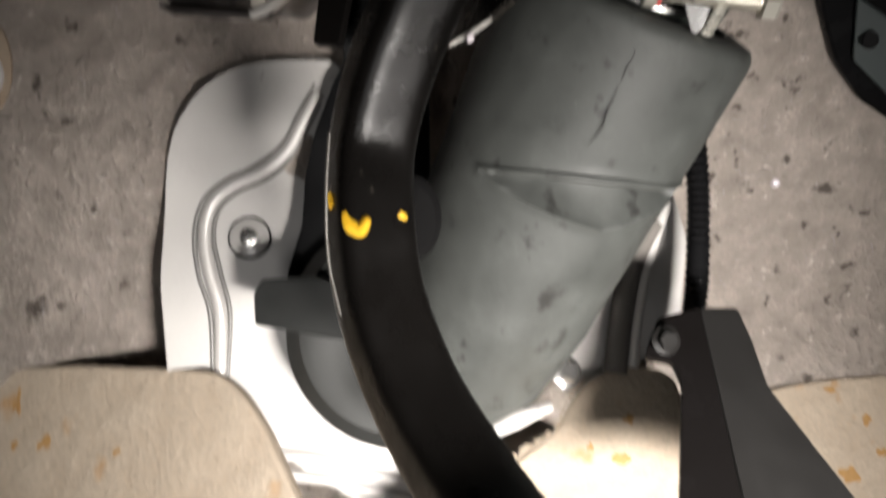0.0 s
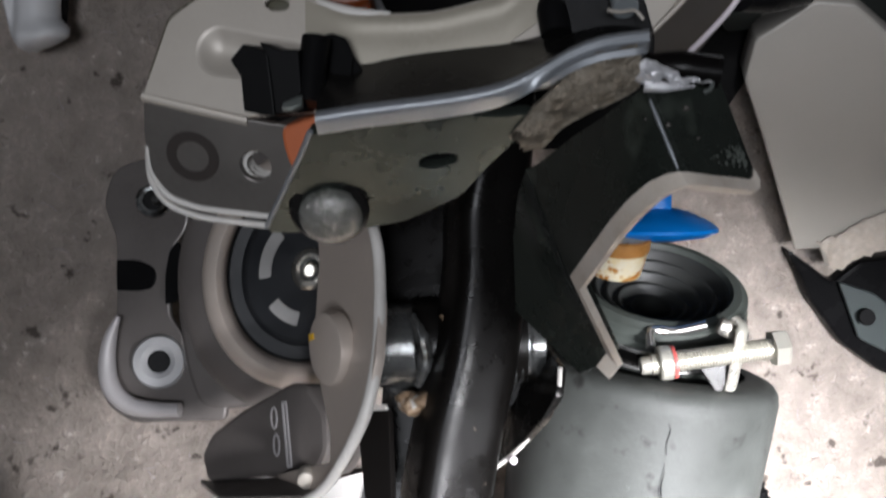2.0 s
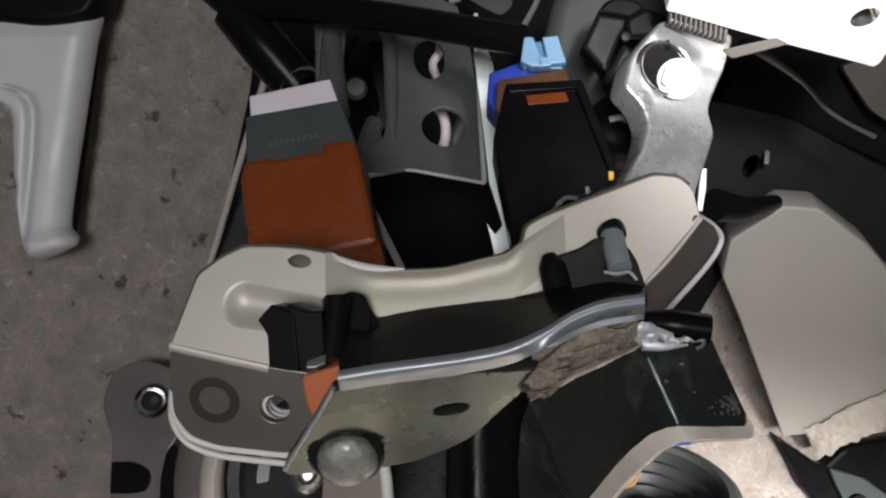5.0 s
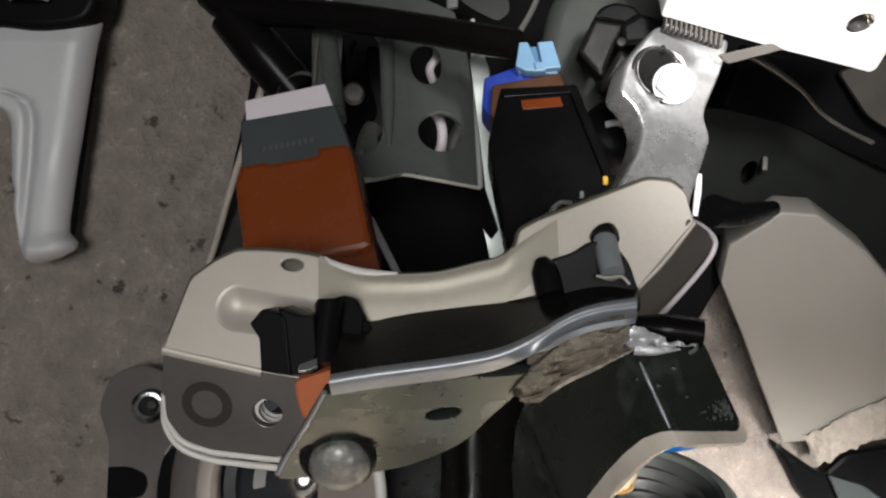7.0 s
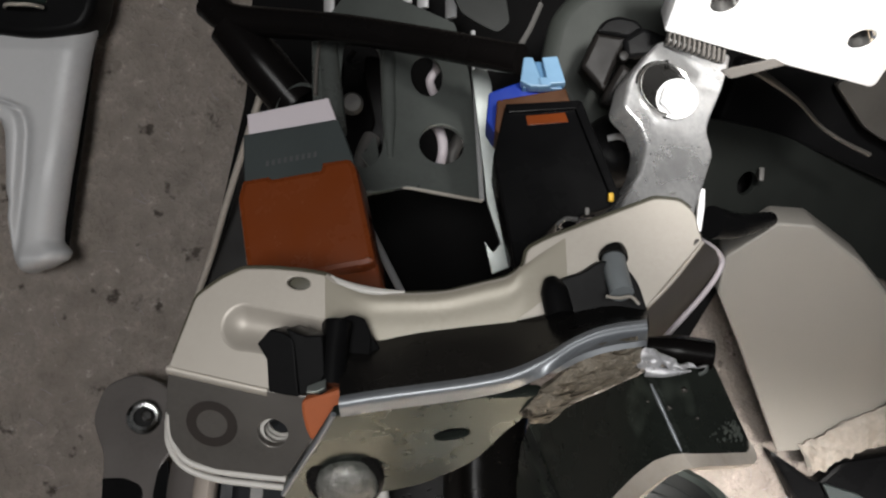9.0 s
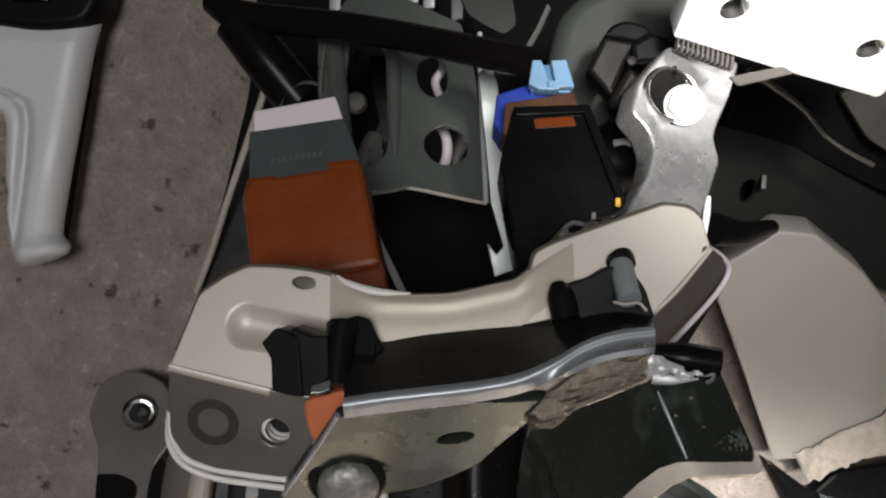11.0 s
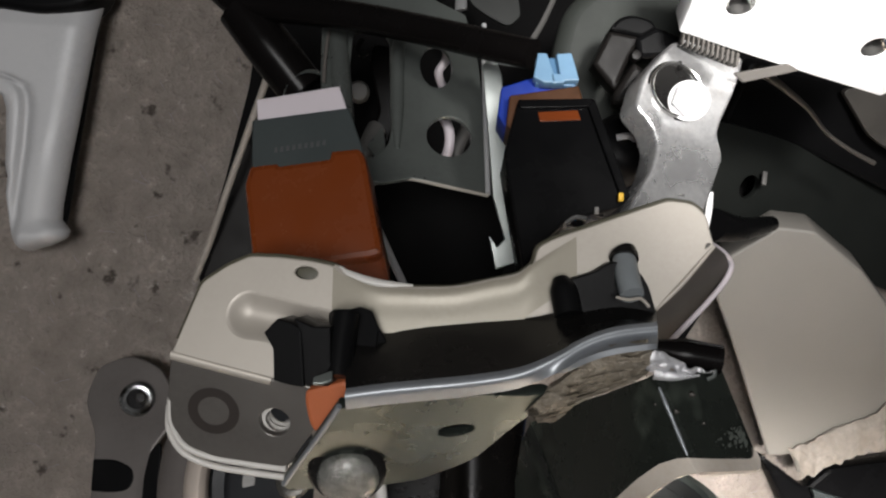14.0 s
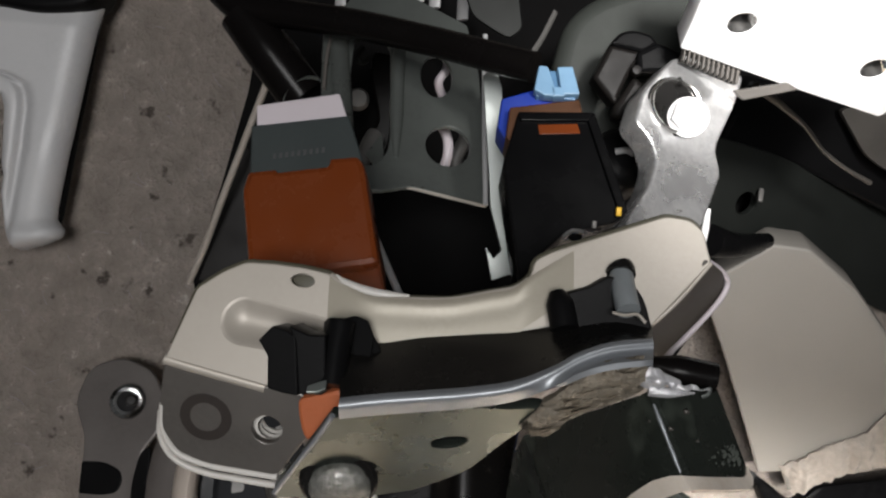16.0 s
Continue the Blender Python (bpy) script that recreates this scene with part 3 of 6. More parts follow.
def felt_washer():
    t = thing("felt_fixing", "rust-edged pale steel fixing plate in the felt", "fixing plate", (-0.1521, 0.2676, 0.3218))
    plate("plate", pose(-0.1496, 0.2711, 0.3323, 71.4, 7.2, -2.6), [(-17.1, 18), (-3.9, 18), (3.7, 13.3), (7.1, 3.8), (6.6, -7.6), (0.9, -18), (-17.1, -19.9)], 1.5, RUSTY, t, r=4)
    part("boss", lathe_bm([(0, 1.2), (2.6, 1.2), (3.4, 0.5), (4.2, 0.5), (5.0, 1.5), (6.4, 1.3), (9, 0.6), (9.5, -1), (0, -1)], pose(-0.1545, 0.2699, 0.3305, 71.6, -0.7, 0), 32), RIM_PAINT, t)


felt_washer()
PIN = pose(0.1675, 0.3848, 0.2308, 71.6, -0.7, 0)
dot = part("felt_pin", lathe_bm([(0, 1.6), (1.6, 1.2), (2.4, 0), (2.4, -12), (0, -12)], PIN, 16), LILAC)
tagged(dot, "small white plastic pin pressed into the felt", "pin")

AXIS_TOP, AXIS_LOW = Vector((0.0685, 0.2656, 0.3796)), Vector((0.0061, 0.2534, 0.2221))

COLLAR_M = pose(0.0676, 0.2640, 0.3812, 20.4, 14.9, 0.2) @ Matrix.Scale(0.955, 4)


def boot():
    """The rubber bag on the steering joint: collar with stepped rings above, tapering body with a moulded fold below."""
    t = thing("steering_boot", "grey rubber steering boot with dark scuffs and a crack", "rubber boot", tuple(AXIS_LOW))
    axis = (AXIS_TOP - AXIS_LOW)
    high = axis.length * 1000
    z = axis.normalized()
    x = Vector((1, 0, 0))
    x = (x - z * x.dot(z)).normalized()
    m = Matrix.Translation(AXIS_LOW) @ Matrix((x, z.cross(x), z)).transposed().to_4x4()
    top = high - 31
    prof = [(0, -12), (20, -11), (28, -6), (32, 4), (34, 16), (36.5, 36), (38.4, top * 0.62), (39.8, top * 0.8), (40.9, top - 6), (41.2, top - 0.5), (40.6, top + 2.6), (39.2, top + 4.4), (35, top + 5.6), (30, top + 6)]
    fine = []
    for (r0, z0), (r1, z1) in zip(prof, prof[1:]):
        k = max(1, int((z1 - z0) / 0.9))
        fine += [(r0 + (r1 - r0) * j / k, z0 + (z1 - z0) * j / k) for j in range(k)]
    fine.append(prof[-1])
    bm = lathe_bm(fine, m, 150)
    inv = m.inverted()
    for v in bm.verts:
        p = inv @ v.co
        a = math.degrees(math.atan2(p.y, p.x))
        push = 0.0
        if -137 < a < -28:
            f = (a + 137) / 109
            upper = 84.0 + 15.5 * math.sin(min(1.0, f * 1.35) * math.pi / 2)
            lower = 84.0 - 1.5 * math.sin(f * math.pi) + 9.0 * max(0.0, f - 0.6) / 0.4
            drop, reach = upper - p.z * 1000, max(0.5, upper - lower)
            if abs(drop) < 0.46:
                p.z, drop = upper / 1000, 0.0
            if 0 < drop < reach:
                push = -9.0 * min(1.0, reach / 8) * (1 - (drop / reach) ** 2)
            elif -4 < drop <= 0:
                push = 0.5 * (1 + drop / 4)
            elif reach <= drop < reach + 3:
                push = 0.6 * (1 - (drop - reach) / 3)
        push += 0.5 * noise.noise(p * 40)
        k = 1 + push / 40
        v.co = m @ Vector((p.x * k, p.y * k, p.z))
    part("body", bm, GREY_RUBBER, t, sharp=40)
    lip = []
    for k in range(13):
        f = k / 12
        a, h = radians(-135 + 105 * f), 84.4 + 15.5 * math.sin(min(1.0, (f * 105 + 2) / 109 * 1.35) * math.pi / 2)
        lip.append(m @ (Vector((math.cos(a) * 39.6, math.sin(a) * 39.6, h)) / 1000))
    part("fold_lip", tube_bm(lip, [0.0004, 0.0011, 0.0013, 0.0013, 0.0012, 0.0008], 10, 4), GREY_RUBBER, t, sharp=80)
    part("collar", lathe_bm([(30, -34), (30.5, -20), (30, -16), (28.8, -15.2), (28.8, -9), (30.2, -8), (30.2, -6), (28.6, -5), (28.4, -4), (29.6, -3.2), (29.4, -1.6), (28, -1), (27.2, 0), (24.6, 0.1), (23.8, -1.6), (23.6, -6)], COLLAR_M, 72), COLLAR_RUBBER, t)
    ripple = [(24.2, -1.2)]
    for k in range(57):
        r = 23.6 - 16.8 * k / 56
        ripple.append((r, -3.4 - 0.16 * k + 1.5 * math.cos(k / 56 * math.pi * 8)))
    # Darker rubber than the collar's paints the shade inside it.
    part("bellows", lathe_bm(ripple + [(6.4, -18), (5.6, -26), (0, -27)], COLLAR_M, 72), BASE_RUBBER, t, "ringed bellows inside the collar", 70)
    for run in (((-103, 143, 0.3), (-98.5, 139.5, 0.5), (-97.5, 137, 0.5), (-95.6, 133.9, 0.45), (-96.2, 130, 0.35), (-95.5, 126.9, 0.25)),
                ((-95.8, 124.5, 0.2), (-95.2, 121, 0.4), (-95.6, 117.8, 0.6), (-94.4, 113, 0.7), (-95.2, 109.4, 0.5), (-96.5, 106, 0.2))):
        pts = []
        for a, h, w in run:
            r = 41.3 - 0.03 * max(0.0, 128 - h) - 0.012 * max(0.0, h - 132) ** 2
            pts.append(m @ (Vector((math.cos(radians(a)) * r, math.sin(radians(a)) * r, h)) / 1000))
        part("crack", tube_bm(pts, [w / 3600 for a, h, w in run], 6, 3), BLACK_RUBBER, t)
    return m, top


BOOT_M, BOOT_TOP = boot()


def hose_clamp():
    t = thing("hose_clamp", "bright steel band clamp with a long bolt round the boot collar", "hose clamp", tuple(BOOT_M @ Vector((0, 0, (BOOT_TOP + 6) / 1000))))
    # Near-black paints the dark reflection in the bright band.
    part("band", lathe_bm([(29.2, -15), (30.4, -14.6), (30.4, -9.6), (29.2, -9.2), (29.0, -12)], COLLAR_M, 72, closed=True), OIL_SHADE_STEEL, t)
    for z in (-15.2, -9.0):
        part("band_edge", lathe_bm([(29.9 + 1.0 * math.cos(k * math.pi / 4), z + 1.0 * math.sin(k * math.pi / 4)) for k in range(8)], COLLAR_M, 64, closed=True), SILVER, t)
    a, b = Vector((0.0494, 0.2323, 0.367)), Vector((0.09, 0.2288, 0.3633))
    d = (b - a).normalized()
    x = d.orthogonal().normalized()
    m = Matrix.Translation(a) @ Matrix((x, d.cross(x), d)).transposed().to_4x4()
    length = (b - a).length * 1000
    prof = [(0, 0), (2.2, 0), (2.5, 0.6), (2.5, 3)]
    z = 3.0
    while z < length - 5:
        prof += [(3.0, z), (3.0, z + 0.25), (2.55, z + 0.55)]
        z += 0.8
    screw = part("bolt", lathe_bm(prof + [(2.6, length - 4), (0, length - 4)], m, 20), ZINC, t)
    part("hex_head", lathe_bm([(0, length), (4.6, length), (5.3, length - 0.8), (5.3, length - 4.2), (0, length - 4.2)], m, 6), ZINC, screw, sharp=25)
    part("collar", lathe_bm([(0, 5), (4.4, 5), (4.8, 5.5), (4.8, 8.2), (4.4, 8.7), (0, 8.7)], m, 32), ZINC, t)
    part("red_washer", lathe_bm([(4.0, 8.7), (4.7, 8.75), (4.7, 9.6), (4.0, 9.65)], m, 32, closed=True), RED, t)
    part("lug", tube_bm([(0.0784, 0.2327, 0.3734), (0.0792, 0.2305, 0.3715), (0.0777, 0.2291, 0.3689), (0.0752, 0.2298, 0.3614), (0.0731, 0.2316, 0.3541)], 0.0013, 12, 5, flat=1.6), ZINC, t)
    f = pose(0.0731, 0.2285, 0.3610, 84, 12, -8)
    # Dark colour paints the shadow lying on this lug plate.
    plate("lug_plate", f, [(3.9, 12.8), (6.1, 9.2), (2.5, 1), (-1.5, -7.3), (-3.5, -7.1), (-8.3, 0.4), (-8.1, 3.2), (-3, 4), (1, 6)], 1.3, OIL_SHADE_STEEL, t, "", r=1.4, bevel=0.4, res=2, front=-2.6)
    part("clip", box_bm(f @ pose(0.0005, 0.0105, -0.0045, 0, 0, -25), 6.5, 5, 4, 1.0), STUD_STEEL, t)
    part("wire_link", tube_bm([(0.0541, 0.2355, 0.3704), (0.0562, 0.2397, 0.3736), (0.0633, 0.2391, 0.3719), (0.0716, 0.2371, 0.3722)], 0.0014, 10, 4), SILVER, t)


hose_clamp()


def shaft_plug():
    t = thing("shaft_plug", "blue plastic cap over a grease-stained steering shaft end", "plastic cap", tuple(BOOT_M @ Vector((0, 0, BOOT_TOP / 1000))))
    m = pose(0.0535, 0.2560, 0.3909, 12.7, 15.4, 0.2)
    part("shaft_end", lathe_bm([(0, 10.5), (8.8, 10.5), (9.3, 9.8), (8.9, 4), (7.9, -1.8), (0, -2.0)], m, 32), STRAW, t, "white grease-stained shaft end")
    part("rust_band", lathe_bm([(8.8, 10.6), (9.6, 10.2), (9.5, 6.6), (9.1, 6.0), (8.8, 8)], m, 32, closed=True), STAIN, t, "brown stained band")
    c = pose(0.069, 0.2642, 0.3966, -5, 13.3, 0.1)
    cap = part("cap", lathe_bm([(0, 8.2), (5, 7.8), (11, 6.2), (16, 3.9), (19, 1.9), (20, 0.9), (19.8, 0), (17, -1.6), (10, -2.6), (0, -3)], c, 48), BLUE, t, "bright blue plastic cap")
    part("grip", box_bm(c @ pose(0.0005, -0.004, 0.0095), 7, 6, 7, 0.8), BLUE, cap)


shaft_plug()


def pedal():
    t = thing("brake_pedal", "gloss black tubular brake pedal arm with yellow paint marks", "pedal", (0.016, 0.1087, 0.2861))
    pts = [(0.0177, 0.1038, 0.2876), (0.0071, 0.1294, 0.2836), (-0.0066, 0.1554, 0.2902), (-0.0156, 0.1739, 0.3053), (-0.0184, 0.187, 0.3213)] + [(-0.0181, 0.1988, 0.3352), (-0.0133, 0.2036, 0.3529), (-0.0052, 0.2077, 0.3716), (0.0041, 0.2116, 0.3899), (0.0108, 0.2151, 0.4068), (0.0151, 0.2182, 0.4224)] + [(0.0194, 0.2180, 0.4330), (0.0229, 0.2172, 0.4452), (0.0262, 0.2165, 0.4580)]
    arm = part("arm", tube_bm(pts, [0.0100, 0.0100, 0.0100, 0.0099, 0.0093, 0.0085, 0.0082], 64, 7, up=Vector((-3.2, -1, 0.25)), square=4.5), PEDAL_BLACK, t)
    hub = part("hub", tube_bm([(-0.0099, 0.2225, 0.3925), (-0.004, 0.2222, 0.3914), (0.0177, 0.2214, 0.3865)], [0.0118, 0.0116, 0.0110], 40, 3), PEDAL_BLACK, t)
    part("pin", tube_bm([(-0.0224, 0.2225, 0.3953), (-0.0155, 0.2223, 0.3937), (-0.0089, 0.2222, 0.3922)], 0.0112, 36, 3), HUB_STEEL, t, "oily plated hub sleeve")
    part("bush", tube_bm([(0.0146, 0.2214, 0.3866), (0.0184, 0.2212, 0.3858), (0.0222, 0.2210, 0.3849)], [0.0108, 0.0106, 0.0096], 36, 4, ribs=1, rib=0.0003), HUB_STEEL, t, "wet ribbed bush")
    crust = tube_bm([(-0.0012, 0.2118, 0.4010), (-0.0008, 0.2100, 0.3958), (-0.0008, 0.2088, 0.3918), (-0.0025, 0.2086, 0.3870), (-0.0062, 0.2088, 0.3833), (-0.0105, 0.2092, 0.3808), (-0.0146, 0.2100, 0.3812), (-0.0168, 0.2112, 0.3838)], [0.0007, 0.0015, 0.0018, 0.0021, 0.0025, 0.0029, 0.0027, 0.0012], 22, 10)
    for v in crust.verts:
        v.co += Vector((noise.noise(v.co * 420), noise.noise(v.co * 420 + Vector((7, 0, 0))), noise.noise(v.co * 420 + Vector((0, 7, 0))))) * 0.0013
    part("rust_crust", crust, RUST, t, "rust-brown weld bead round the hub", 75)
    bead = tube_bm([(-0.0085, 0.2130, 0.4030), (-0.0078, 0.2108, 0.3965), (-0.0087, 0.2105, 0.3900), (-0.0114, 0.2118, 0.3850)], [0.0010, 0.0018, 0.0020, 0.0012], 16, 8)
    for v in bead.verts:
        v.co += Vector((noise.noise(v.co * 600), 0, noise.noise(v.co * 600 + Vector((0, 7, 0))))) * 0.0008
    part("weld_bead", bead, HUB_STEEL, t, "dark lumpy weld bead", 75)
    plate("web", pose(-0.004, 0.2370, 0.4186, 71.4, 7.2, -2.6), [(-7.5, 30), (29.5, 30), (30.2, -29.5), (23.6, -47.2), (2.9, -67.8), (-12.1, -73.7), (-13.7, -61.9), (-12.9, -44.2), (-10.5, -33.9), (-9.5, -11.8)], 3, PEDAL_BLACK, t, r=3)
    part("seam", tube_bm([(-0.0262, 0.1830, 0.3460), (-0.0276, 0.1795, 0.3318), (-0.0277, 0.1750, 0.3165), (-0.0250, 0.1690, 0.3040)], 0.0004, 8, 6), EAR_BROWN, arm, "thin welded seam")
    # Added black disc paints the dark shadow between arm and boot.
    part("shade_disc", lathe_bm([(0, 2), (6, 1.8), (7.5, 0), (6, -2), (0, -2)], pose(-0.0078, 0.1950, 0.3165, 70, 0, 0) @ Matrix.Diagonal((1.0, 1.5, 1.0, 1.0)), 32), SHADE_BLACK, t, "black oval disc for the shadow beside the arm")
    for name, pts in (("paint_mark", [(-0.0232, 0.1785, 0.3272), (-0.0217, 0.1765, 0.3250), (-0.0194, 0.1758, 0.3243), (-0.0176, 0.1765, 0.327)]), ("paint_mark", [(-0.0106, 0.1812, 0.3256), (-0.0093, 0.1817, 0.3237), (-0.0079, 0.1847, 0.3214)]), ("paint_mark", [(-0.0284, 0.1867, 0.3277), (-0.0274, 0.1854, 0.3268), (-0.0268, 0.1844, 0.3264)])):
        part(name, tube_bm(pts, [0.0012, 0.0025, 0.0026, 0.0014] if len(pts) == 4 else [0.001, 0.0016], 10, 4, flat=0.7), YELLOW, arm, "dab of yellow paint")


pedal()


def cheek_bracket():
    t = thing("pivot_bracket", "brown-grey plated steel pivot bracket with a stamped box and round pin", "bracket", (-0.0451, 0.2082, 0.3665))
    cheek = plate("cheek", pose(-0.0143, 0.1992, 0.4189, 59.4, -30, -51), [(-4.4, 44), (-1.1, 17.8), (2.2, 3.1), (1, -10.9), (-1.8, -21.4), (-8.2, -29.5), (-16.2, -33.9), (-28.6, -37.9), (-38.5, -38.7), (-48.2, -38), (-75.2, -29.8), (-76.4, -25.3), (-48.4, -31.3), (-30.7, -35.7), (-30.1, -28.7), (-36.3, -12.4), (-38.7, 1.8), (-33.8, 19.9), (-33.7, 32.5), (-41.9, 74.3)], 2.2, BROWN_STEEL, t, r=1.5)
    rim = [(-0.0109, 0.2046, 0.4414), (-0.0122, 0.2014, 0.432), (-0.0125, 0.1983, 0.4225), (-0.0151, 0.1939, 0.4109), (-0.0181, 0.1902, 0.4013), (-0.0225, 0.1872, 0.3923), (-0.0273, 0.1871, 0.3855), (-0.0339, 0.1888, 0.3778), (-0.0386, 0.1915, 0.3734), (-0.043, 0.1939, 0.3709)]
    part("edge", tube_bm([Vector(p) + Vector((0.0002, -0.0012, 0)) for p in rim], [0.0011, 0.0014, 0.0015, 0.0015, 0.0013, 0.0012], 14, 5), EDGE_PALE, cheek, "pale raw sheared edge")
    m = pose(-0.0288, 0.2074, 0.4007, 30.9, -70.9, -1.7)
    part("pin_head", lathe_bm([(0, 3.2), (7, 3.2), (8.6, 2.6), (9.0, 1.6), (9.0, -1), (0, -1)], m, 40), BROWN_STEEL, t)
    part("paint_mark", box_bm(m @ pose(0.0012, 0.0062, 0.0033, 0, 0, 25), 1.6, 2.6, 0.4, 0.15), YELLOW, t, "dab of yellow paint")
    box = plate("box", pose(-0.059, 0.2367, 0.3728, 63.2, -11.5, -37.4), [(-28.6, -1.1), (-23.2, 4.4), (-9.7, 8.6), (14.1, 13, 2), (21.1, 11.3, 2), (27.4, 2.3, 2), (27.1, -7.5, 2), (22.2, -13, 2), (-26.4, -9.1)], 14, EAR_PAINT, t, r=2, bevel=1.5)
    for k, o in enumerate(([(6.5, 4.4), (7, -3.1)])):
        f = pose(-0.059, 0.2367, 0.3728, 63.2, -11.5, -37.4)
        plate("stamped_ring", f, circle(o[0], o[1], 1.5, 24, 3.2), 0.5, RIM_PAINT, box, r=0, bevel=0.15, holes=[circle(o[0], o[1], 0.9, 20, 2.5)], front=0.3)
    plate("stamped_bar", pose(-0.059, 0.2367, 0.3728, 63.2, -11.5, -37.4), [(10, 8.4), (12.2, 8.2), (13.2, -9.9), (11, -9.8)], 0.5, RIM_PAINT, box, r=0.6, bevel=0.15, front=0.3, holes=[[(10.9, 7.4), (11.6, 7.3), (12.3, -9.0), (11.7, -9.0)]])
    part("rivet", lathe_bm([(0, 2.2), (2.0, 1.8), (2.7, 0), (2.7, -2), (0, -2)], pose(-0.0437, 0.2064, 0.3705, 87.4, -44.8, -0.6), 20), CREAM, t)
    plate("lip", pose(-0.026, 0.2159, 0.3803, 46.1, -16.3, -25.9), [(-2.7, 2), (6.4, -1.1), (6.9, -3.2), (6, -27.2), (-1.9, -25.4), (-3.1, -8.1)], 2, DUSKY, t, r=1)
    plate("lip_edge", pose(-0.026, 0.2159, 0.3803, 46.1, -16.3, -25.9), [(-2.7, 2.2), (6.6, -0.9), (6.7, -2.4), (-2.8, 0.6)], 1.2, EDGE_PALE, t, "pale sheared edge", r=0.4, front=0.8)
    plate("tail", pose(-0.0665, 0.2382, 0.3613, -9.4, -3.5, -0.9), [(-19, 17.9), (27.6, -25.7), (27.5, -42), (-4.6, -12.8)], 1.5, EAR_PAINT, t, r=1)


cheek_bracket()


def cheek_plate():
    t = thing("pivot_cheek", "dark oiled steel pivot cheek plate with a pale cut edge", "bracket", (0.0095, 0.2155, 0.3573))
    p = plate("cheek", pose(0.0225, 0.2027, 0.3824, 33.3, -50, -32.1), [(-17.8, 56.3), (-4.8, 20.9), (0.9, 0.8), (-3.4, -4.9), (-11.3, -4.9), (-23.5, -1.9), (-37.7, 4.5), (-42.9, 14.2), (-34, 24.7)], 2, OIL_SHADE_STEEL, t, r=1.5)
    part("edge", tube_bm([(0.0228, 0.2004, 0.3842), (0.0208, 0.2017, 0.377), (0.0164, 0.2048, 0.3706), (0.0098, 0.2092, 0.3631), (0.0021, 0.2131, 0.3573)], 0.0006, 10, 4), EDGE_PALE, p, "pale raw sheared edge")
    part("stud_tip", lathe_bm([(0, 1.6), (1.4, 1.4), (1.5, -2), (0, -2)], pose(0.0072, 0.2091, 0.3601, 71.6, -0.7, 0) @ Matrix.Scale(0.75, 4), 6), LILAC, t)


cheek_plate()


def round_mount():
    t = thing("round_mount", "round black disc in a grey pressed steel mount with bolted ears", "mount", (-0.1216, 0.3337, 0.3569))
    ear = plate("ear_plate", pose(-0.1106, 0.3334, 0.378, 74.5, 10.7, -15.1), [(-26.1, 62.3, 5), (-21.8, 75.8, 5), (-8.4, 80.3, 5), (5, 75.1, 5), (11.8, 62.7, 5), (10, 51.7), (4.2, 44), (3.2, 30.8), (3.3, 17.6), (8.6, 11.1), (11.2, -2), (27.2, -12.5), (27.3, -22.1), (3.9, -23.2), (-11.7, -24.4, 5), (-23.2, -17.6, 5), (-28.4, -4.9, 5), (-25.1, 7.4), (-19.6, 16.3), (-19.4, 30.8), (-20.1, 48.7)], 3, EAR_PAINT, t, r=3, bevel=0.8)
    part("rim", tube_bm([(-0.1225, 0.3375, 0.3985), (-0.1275, 0.3365, 0.3915), (-0.1310, 0.3348, 0.3826), (-0.1314, 0.3320, 0.3735), (-0.1268, 0.3292, 0.3664), (-0.1190, 0.3265, 0.3628), (-0.1060, 0.3235, 0.3602)], [0.0010, 0.0026, 0.0033, 0.0036, 0.0035, 0.0032, 0.0026], 18, 6), RIM_PAINT, ear, "pale rolled rim")
    for m in (pose(-0.1106, 0.3315, 0.3786, 74.4, 18.5, 0.2),):
        part("boss", lathe_bm([(4.2, -4), (4.4, 1.0), (6.5, 2.6), (9.5, 1.8), (10.4, 0), (10.4, -3)], m, 40), SILVER_LEG, t)
        # Flush black disc paints the unlit bore; the ear has no hole.
        part("bore", lathe_bm([(0, 0.6), (4.4, 0.6), (4.4, -1), (0, -1)], m, 24), BLACK_RUBBER, t)
    m = pose(-0.0983, 0.3446, 0.4386, 74.6, 50.4, 0.7)
    part("washer", lathe_bm([(3.6, 0.2), (3.9, 1.8), (5.2, 2.0), (6.4, 1.2), (6.8, -2), (3.6, -2)], m, 36, closed=True), HUB_STEEL, t)
    # Black disc paints the dark inside the washer.
    part("bore", lathe_bm([(0, 0.3), (3.8, 0.3), (3.8, -1), (0, -1)], m, 24), BLACK_RUBBER, t)
    stud = part("stud", lathe_bm([(0, 6), (1.6, 6), (2.3, 5), (2.4, 1), (0, 1)], m @ pose(0.001, 0.001, 0), 8), OIL_SHADE_STEEL, t)
    e = pose(-0.1106, 0.3334, 0.378, 74.5, 10.7, -15.1)
    plate("spot", e, [(-19.5, 39.6, 0.5), (-10.4, 39.8, 3), (-3.5, 36.8, 3), (-2.0, 33.0, 3), (-3.8, 28.5, 3), (-10.1, 27.3, 3), (-19.2, 27.7, 0.5)], 0.8, BLACK_RUBBER, ear, "round black rubber plug", r=2, bevel=0.3, front=0.5)
    # Black plate set in front paints an unlit slot.
    plate("long_slot", e, [(10.8, 47.0), (7.0, 43.3), (5.3, 33.4), (5.5, 22.3, 1), (11.7, 24.0, 1), (12.8, 25.6), (11.0, 33.3), (11.4, 42.1)], 1.2, BLACK_RUBBER, t, "long dark slot", r=3, bevel=0.2, front=7.5)
